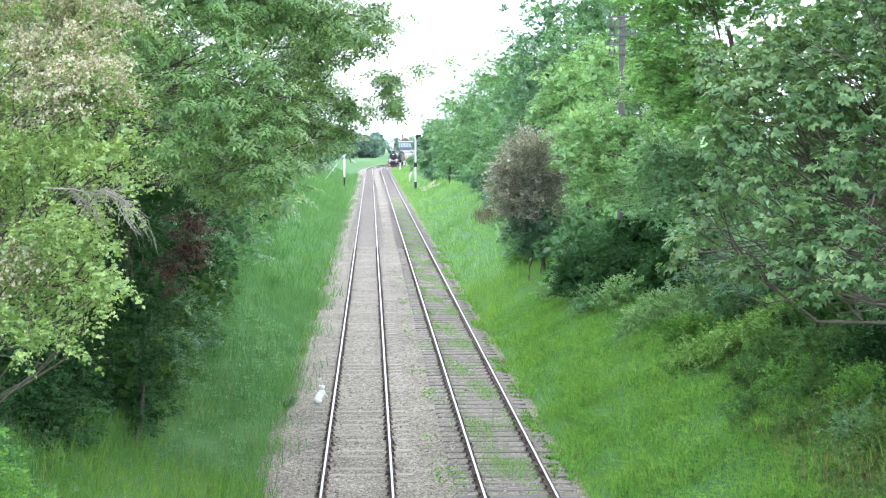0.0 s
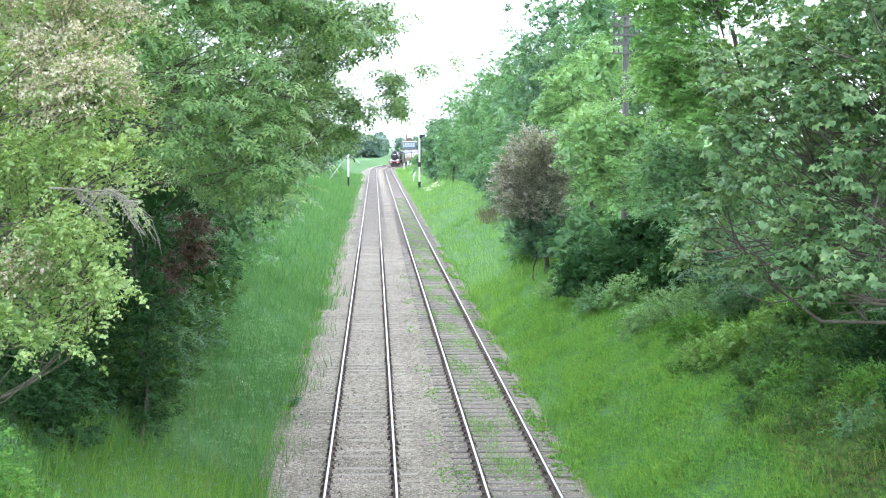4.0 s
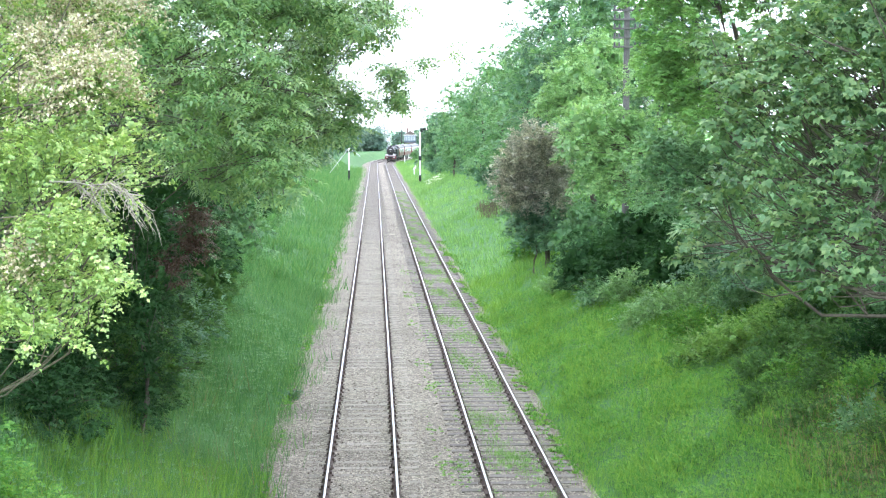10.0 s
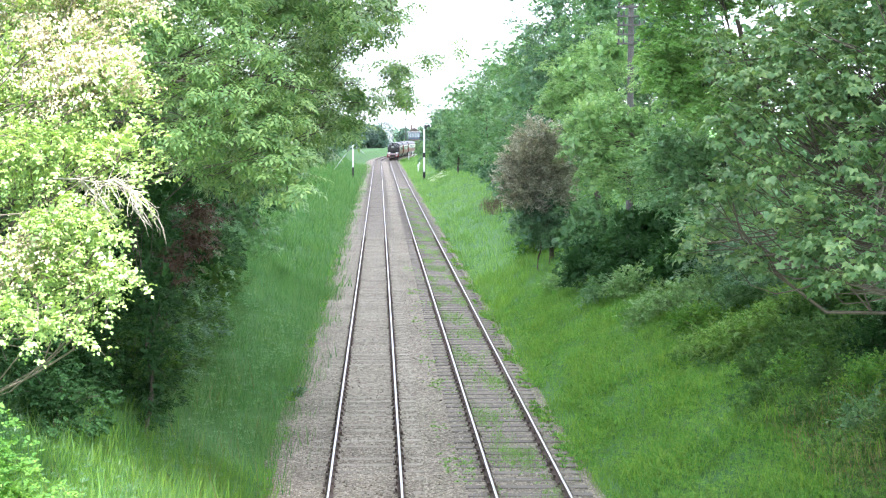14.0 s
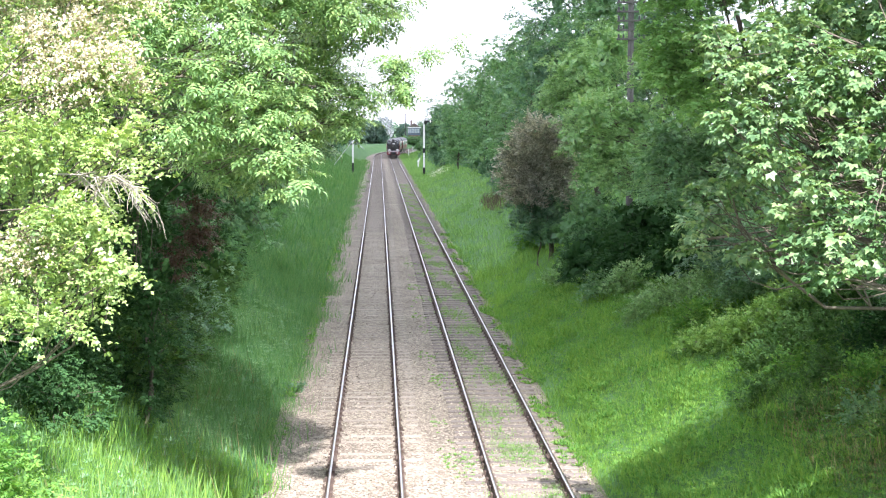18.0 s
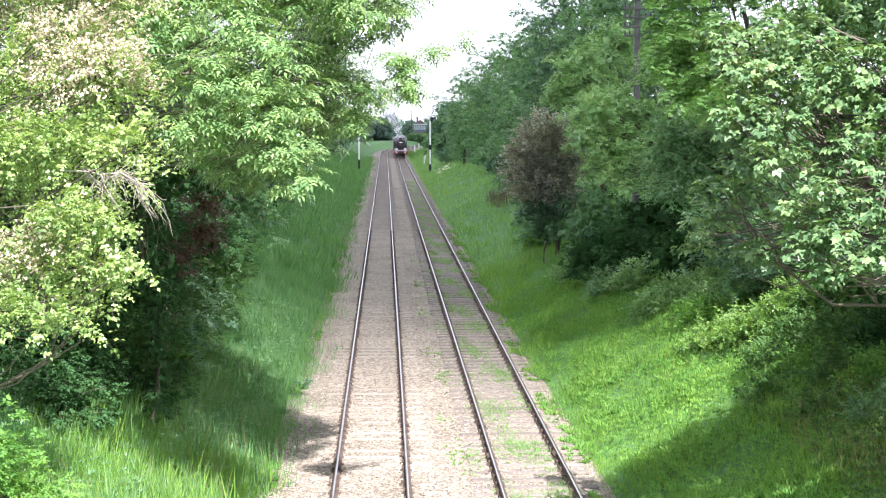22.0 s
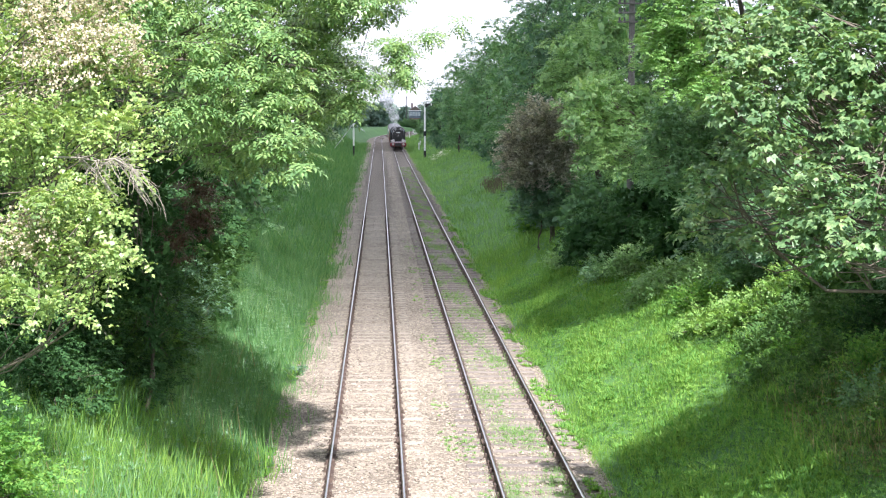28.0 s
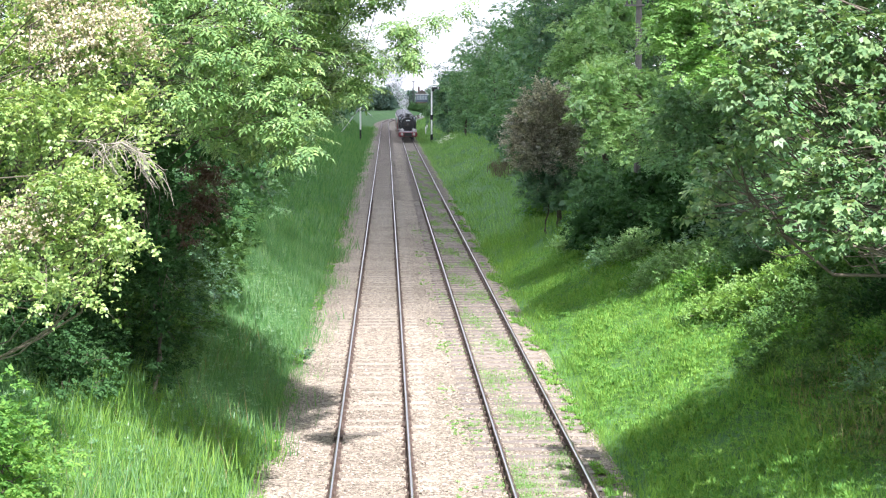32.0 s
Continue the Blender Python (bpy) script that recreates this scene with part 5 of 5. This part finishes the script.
    part("boiler", rod(B(), (0, 3.0, 2.6), (0, 7.6, 2.65), 0.86, 0.95, 32), TRAIN_BLACK, top)
    for y in (3.02, 4.5, 6.0):
        part("boiler_band", rod(B(), (0, y, 2.61), (0, y + 0.06, 2.61), 0.9 + 0.02 * (y - 3), seg=32), TRAIN_BLACK, top)
    part("firebox", box(B(), 0, 8.6, 2.6, 1.95, 2.2, 2.0, 0.35), TRAIN_BLACK, top)
    part("chimney", rod(rod(B(), (0, 2.1, 3.4), (0, 2.1, 3.85), 0.3, 0.27, 20), (0, 2.1, 3.8), (0, 2.1, 3.9), 0.33, 0.33, 20), TRAIN_BLACK, top)
    part("dome", rod(rod(B(), (0, 5.0, 3.3), (0, 5.0, 3.62), 0.42, 0.38, 20), (0, 5.0, 3.62), (0, 5.0, 3.8), 0.38, 0.1, 20), TRAIN_BLACK, top)
    part("safety_valve", rod(B(), (0, 8.2, 3.5), (0, 8.2, 3.75), 0.1, 0.08, 10), STEEL, top)
    cab = part("cab", box(B(), 0, 10.3, 2.45, 2.6, 1.9, 1.8, 0.06), TRAIN_BLACK, top)
    part("cab_roof", rod(B(), (0, 9.3, 2.3), (0, 11.6, 2.3), 1.42, 1.42, 40), TRAIN_BLACK, cab).scale = (0.88, 1, 0.98)
    for s in (-1, 1):
        part("window", box(B(), s * 0.98, 9.33, 3.1, 0.4, 0.04, 0.5), GLASS, cab)
        for y, r in ((4.6, 0.9), (6.6, 0.9), (8.6, 0.9)):
            WHEELS.append((wheel(top, s * 0.75, y, r, 14), r))
        for y in (1.4, 3.1):
            WHEELS.append((wheel(top, s * 0.75, y, 0.48, 9), 0.48))
    return top


def tender():
    top = tagged(empty("tender"), "black coal tender behind the locomotive", "tender")
    part("tank", box(B(), 0, 3.2, 2.1, 2.6, 6.2, 1.9, 0.06), TRAIN_BLACK, top)
    part("frame", box(B(), 0, 3.2, 0.95, 2.3, 6.4, 0.4, 0.03), TRAIN_BLACK, top)
    bm = B()
    for k in range(40):
        box(bm, rng.uniform(-0.9, 0.9), rng.uniform(0.8, 4.4), 3.05 + rng.uniform(0, 0.25), *rng.uniform(0.25, 0.5, 3))
    part("coal", bm, plain("coal", (0.015, 0.015, 0.016), 0.5), top)
    for s in (-1, 1):
        for y in (1.0, 3.2, 5.4):
            WHEELS.append((wheel(top, s * 0.75, y, 0.55, 9), 0.55))
    return top


def coach():
    """A coach 19.5 m long; its front end at y = 0."""
    top = tagged(empty("railway_coach"), "crimson and cream railway coach with a grey roof", "coach", "coaches of the train")
    prof = [(-1.37, 1.05), (-1.42, 1.8), (-1.36, 3.0), (1.36, 3.0), (1.42, 1.8), (1.37, 1.05)]
    roof = [(-1.38, 2.98), (-1.25, 3.35), (-0.85, 3.65), (0, 3.8), (0.85, 3.65), (1.25, 3.35), (1.38, 2.98)]
    for nm, pr, mt in (("body", prof, MAROON), ("roof", roof, ROOF)):
        bm = B()
        a = [bm.verts.new((x, 0.3, z)) for x, z in pr]
        b = [bm.verts.new((x, 19.5, z)) for x, z in pr]
        bm.faces.new(a)
        bm.faces.new(list(reversed(b)))
        for k in range(len(pr)):
            j = (k + 1) % len(pr)
            bm.faces.new((a[j], a[k], b[k], b[j]))
        bmesh.ops.recalc_face_normals(bm, faces=bm.faces)
        part(nm, bm, mt, top)
    for s in (-1, 1):
        part("upper_panel", box(B(), s * 1.4, 9.9, 2.42, 0.035, 19.1, 1.05, 0.01), CREAM, top, "cream upper panel")
    part("underframe", box(B(), 0, 9.9, 0.85, 2.3, 19, 0.4, 0.03), TRAIN_BLACK, top)
    for s in (-1, 1):
        for k in range(8):
            w = part("window", box(B(), s * 1.405, 2.2 + 2.2 * k, 2.35, 0.06, 1.4, 0.85, 0.01), GLASS, top)
        for k in range(2):
            part("bogie", box(B(), s * 0.95, 3.2 + 13.2 * k, 0.55, 0.1, 3.4, 0.4, 0.04), TRAIN_BLACK, top)
            for q in (-1.25, 1.25):
                part("wheel", B_ring(0.46, 0.2, 0.13), TRAIN_BLACK, top).matrix_basis = pose(s * 0.75, 3.2 + 13.2 * k + q, 0.46)
    part("gangway", box(B(), 0, 0.15, 2.2, 1.1, 0.34, 2.1, 0.04), TRAIN_BLACK, top)
    part("end_window", box(B(), -0.95, 0.29, 2.4, 0.45, 0.05, 0.7), GLASS, top)
    return top


ENGINE, TENDER = engine(), tender()
COACHES = [coach()]
for _ in range(2):
    COACHES.append(copy_thing(COACHES[0], Matrix()))


def steam_material():
    m, n, l, b = nodes_of("steam")
    b.inputs["Base Color"].default_value = (0.97, 0.97, 0.98, 1)
    b.inputs["Roughness"].default_value = 1.0
    tl, tp, m1, m2 = (n.new(k) for k in ("ShaderNodeBsdfTranslucent", "ShaderNodeBsdfTransparent", "ShaderNodeMixShader", "ShaderNodeMixShader"))
    tl.inputs[0].default_value = (0.97, 0.97, 0.98, 1)
    m1.inputs[0].default_value = 0.5
    l.new(b.outputs[0], m1.inputs[1])
    l.new(tl.outputs[0], m1.inputs[2])
    co, noi = n.new("ShaderNodeTexCoord"), n.new("ShaderNodeTexNoise")
    noi.inputs["Scale"].default_value = 0.55
    l.new(co.outputs["Object"], noi.inputs["Vector"])
    rg = n.new("ShaderNodeMapRange")
    rg.inputs[1].default_value, rg.inputs[2].default_value, rg.inputs[3].default_value, rg.inputs[4].default_value = 0.35, 0.65, 0.08, 0.3
    l.new(noi.outputs[0], rg.inputs[0])
    l.new(rg.outputs[0], m2.inputs[0])
    l.new(tp.outputs[0], m2.inputs[1])
    l.new(m1.outputs[0], m2.inputs[2])
    l.new(m2.outputs[0], n["Material Output"].inputs["Surface"])
    return m


STEAM = steam_material()


def puff(bm, x, y, z, r, rough=1.0):
    g = bmesh.ops.create_icosphere(bm, subdivisions=3, radius=r, matrix=Matrix.Translation((x, y, z)))
    for v in g["verts"]:
        d = v.co - Vector((x, y, z))
        v.co += d * rough * (0.45 * noise.noise(v.co * (1.1 / r)) + 0.2 * noise.noise(v.co * (2.6 / r)))
    return bm


def plume():
    top = tagged(empty("steam_plume"), "white steam drifting up from the chimney", "steam")
    for k in range(9):
        t = k / 8
        ob = part("puff", puff(B(), -0.3 - 2.6 * t + rng.normal(0, 0.3), 2.2 + 6 * t, 4.3 + 7.0 * t ** 0.9 + rng.normal(0, 0.2), 0.5 + 1.5 * t), STEAM, top)
        for f in ob.data.polygons:
            f.use_smooth = True
    return top


PLUME = plume()

# ------------------------------------------------------------------ the cat
FUR = plain("white_fur", (0.9, 0.89, 0.87), 0.9, scale=20, bump=0.4)


LEGS = []


def cat():
    """White cat, 0.5 m long, facing +x; feet at z = 0."""
    top = tagged(empty("cat"), "white cat beside the track", "cat")

    def blob(name, x, y, z, sx, sy, sz, parent=None):
        bm = B()
        bmesh.ops.create_uvsphere(bm, u_segments=14, v_segments=9, radius=1, matrix=Matrix.Translation((x, y, z)) @ Matrix.Diagonal((sx, sy, sz, 1)))
        ob = part(name, bm, FUR, parent or top)
        for f in ob.data.polygons:
            f.use_smooth = True
        return ob
    blob("body", 0, 0, 0.19, 0.21, 0.115, 0.125)
    blob("haunch", -0.12, 0, 0.17, 0.12, 0.125, 0.13)
    blob("chest", 0.14, 0, 0.2, 0.1, 0.09, 0.11)
    hd = blob("head", 0.25, 0, 0.29, 0.085, 0.078, 0.075)
    for s in (-1, 1):
        part("ear", rod(B(), (0.25, s * 0.04, 0.34), (0.25, s * 0.05, 0.41), 0.028, 0.002, 6), FUR, hd)
        for x in (-0.14, 0.14):
            leg = part("leg", rod(B(), (0, 0, 0.02), (0, 0, -0.11), 0.04, 0.03, 8), FUR, top)
            leg.matrix_basis = pose(x, s * 0.06, 0.11)
            LEGS.append((leg, s * x))
    tail = tube("tail", [[((-0.2, 0, 0.2), 0.03), ((-0.27, 0.02, 0.16), 0.028), ((-0.29, 0.09, 0.08), 0.026), ((-0.22, 0.16, 0.05), 0.018)]], FUR, top)
    return top


CAT = cat()


# ------------------------------------------------------------------ the cloud that drifts off the sun
def passing_cloud():
    """Broad cumulus, 1.2 km up the way to the sun; its trailing edge lies along y, its body towards +x."""
    top = tagged(empty("cloud"), "broad grey-white cumulus cloud drifting off the sun", "cloud", kind="structure")
    mt, n, l, b = nodes_of("cloud_white")
    b.inputs["Base Color"].default_value, b.inputs["Roughness"].default_value = (0.85, 0.86, 0.88, 1), 1.0
    clear, veil = n.new("ShaderNodeBsdfTransparent"), n.new("ShaderNodeMixShader")
    veil.inputs[0].default_value = 0.27
    l.new(clear.outputs[0], veil.inputs[1])
    l.new(b.outputs[0], veil.inputs[2])
    l.new(veil.outputs[0], n["Material Output"].inputs["Surface"])
    for i, way in enumerate((100, 104, 109, 190, 285, 380, 475, 570, 665)):
        for j in range(15):
            ob = part("billow", puff(B(), 0, 0, 0, 100, 0.05), mt, top)
            ob.matrix_basis = Matrix.Translation((way + (4 * math.sin(j * 2.3 + i) if i < 3 else 0), -300 + 70 * j, 0 if i < 3 else 6 * math.sin(i * 3.1 + j))) @ Matrix.Diagonal((1, 1, 0.4, 1))
    return top


CLOUD = passing_cloud()


# ------------------------------------------------------------------ what moves
def on_line(s, centre=TRACKS[1]):
    """The pose of a vehicle whose front is at the distance s."""
    x0, x1 = float(bend(s)), float(bend(s + 8))
    return pose(x0 + centre, s, 0, 0, 0, -math.degrees(math.atan2(x1 - x0, 8)))


def run(t):
    return 418 - 2.0 * t - 0.12 * t * t


def motions():
    times = [0.5 * k for k in range(65)]
    walk(ENGINE, [(t, on_line(run(t))) for t in times])
    walk(PLUME, [(t, on_line(run(t))) for t in times])
    walk(TENDER, [(t, on_line(run(t) + 11.9)) for t in times])
    for k, c in enumerate(COACHES):
        walk(c, [(t, on_line(run(t) + 18.9 + 19.8 * k)) for t in times])
    fine = [0.2 * k for k in range(161)]
    for w, r in WHEELS:
        at = w.matrix_basis.translation.copy()
        walk(w, [(t, pose(*at, math.degrees((418 - run(t)) / r) % 360, 0, 0)) for t in fine])
    z = -0.2
    deep = float(bank(-8.6, 48)) - 0.05
    walk(CAT, [(0, pose(-1.37, 45.6, z + 0.06, 0, -48, 40)), (0.6, pose(-1.37, 45.6, z + 0.05, 0, -40, 62)), (1.0, pose(-1.38, 45.6, z + 0.02, 0, -12, 110)), (1.5, pose(-1.46, 45.6, z, 0, 3, 150)),
               (2.0, pose(-1.72, 45.6, z - 0.04, 0, 0, 178)), (2.5, pose(-2.05, 45.7, z - 0.09, 0, 3, 178)), (3.0, pose(-2.9, 45.6, -0.38, 0, -5, 185)), (4.0, pose(-3.8, 45.4, float(bank(-3.5, 45)) - 0.05, 0, -25, 180)),
               (8.0, pose(-8.6, 48, deep, 0, -10, 160)), (32.0, pose(-8.6, 48, deep, 0, -10, 160))])
    for leg, side in LEGS:
        at = leg.matrix_basis.translation.copy()
        step = 1 if side > 0 else -1
        walk(leg, [(0, pose(*at)), (1.2, pose(*at))] + [(1.5 + 0.25 * k, pose(*at, 0, step * (22 if k % 2 else -22), 0)) for k in range(26)] + [(8.2, pose(*at)), (32.0, pose(*at))])
    far = SUN_WAY * 1200
    rows = []
    for t, edge in ((0, -60), (6, -20), (9, 2), (12, 7), (13, 10.5), (14, 15.5), (16.5, 28), (18, 31), (19, 33.5), (20, 36), (22, 40), (25, 43.5), (28, 46.5), (32, 50)):
        rows.append((t, pose(far.x + 0.5 * edge, far.y + 0.866 * edge, far.z, 0, 0, 60)))
    walk(CLOUD, rows)


motions()
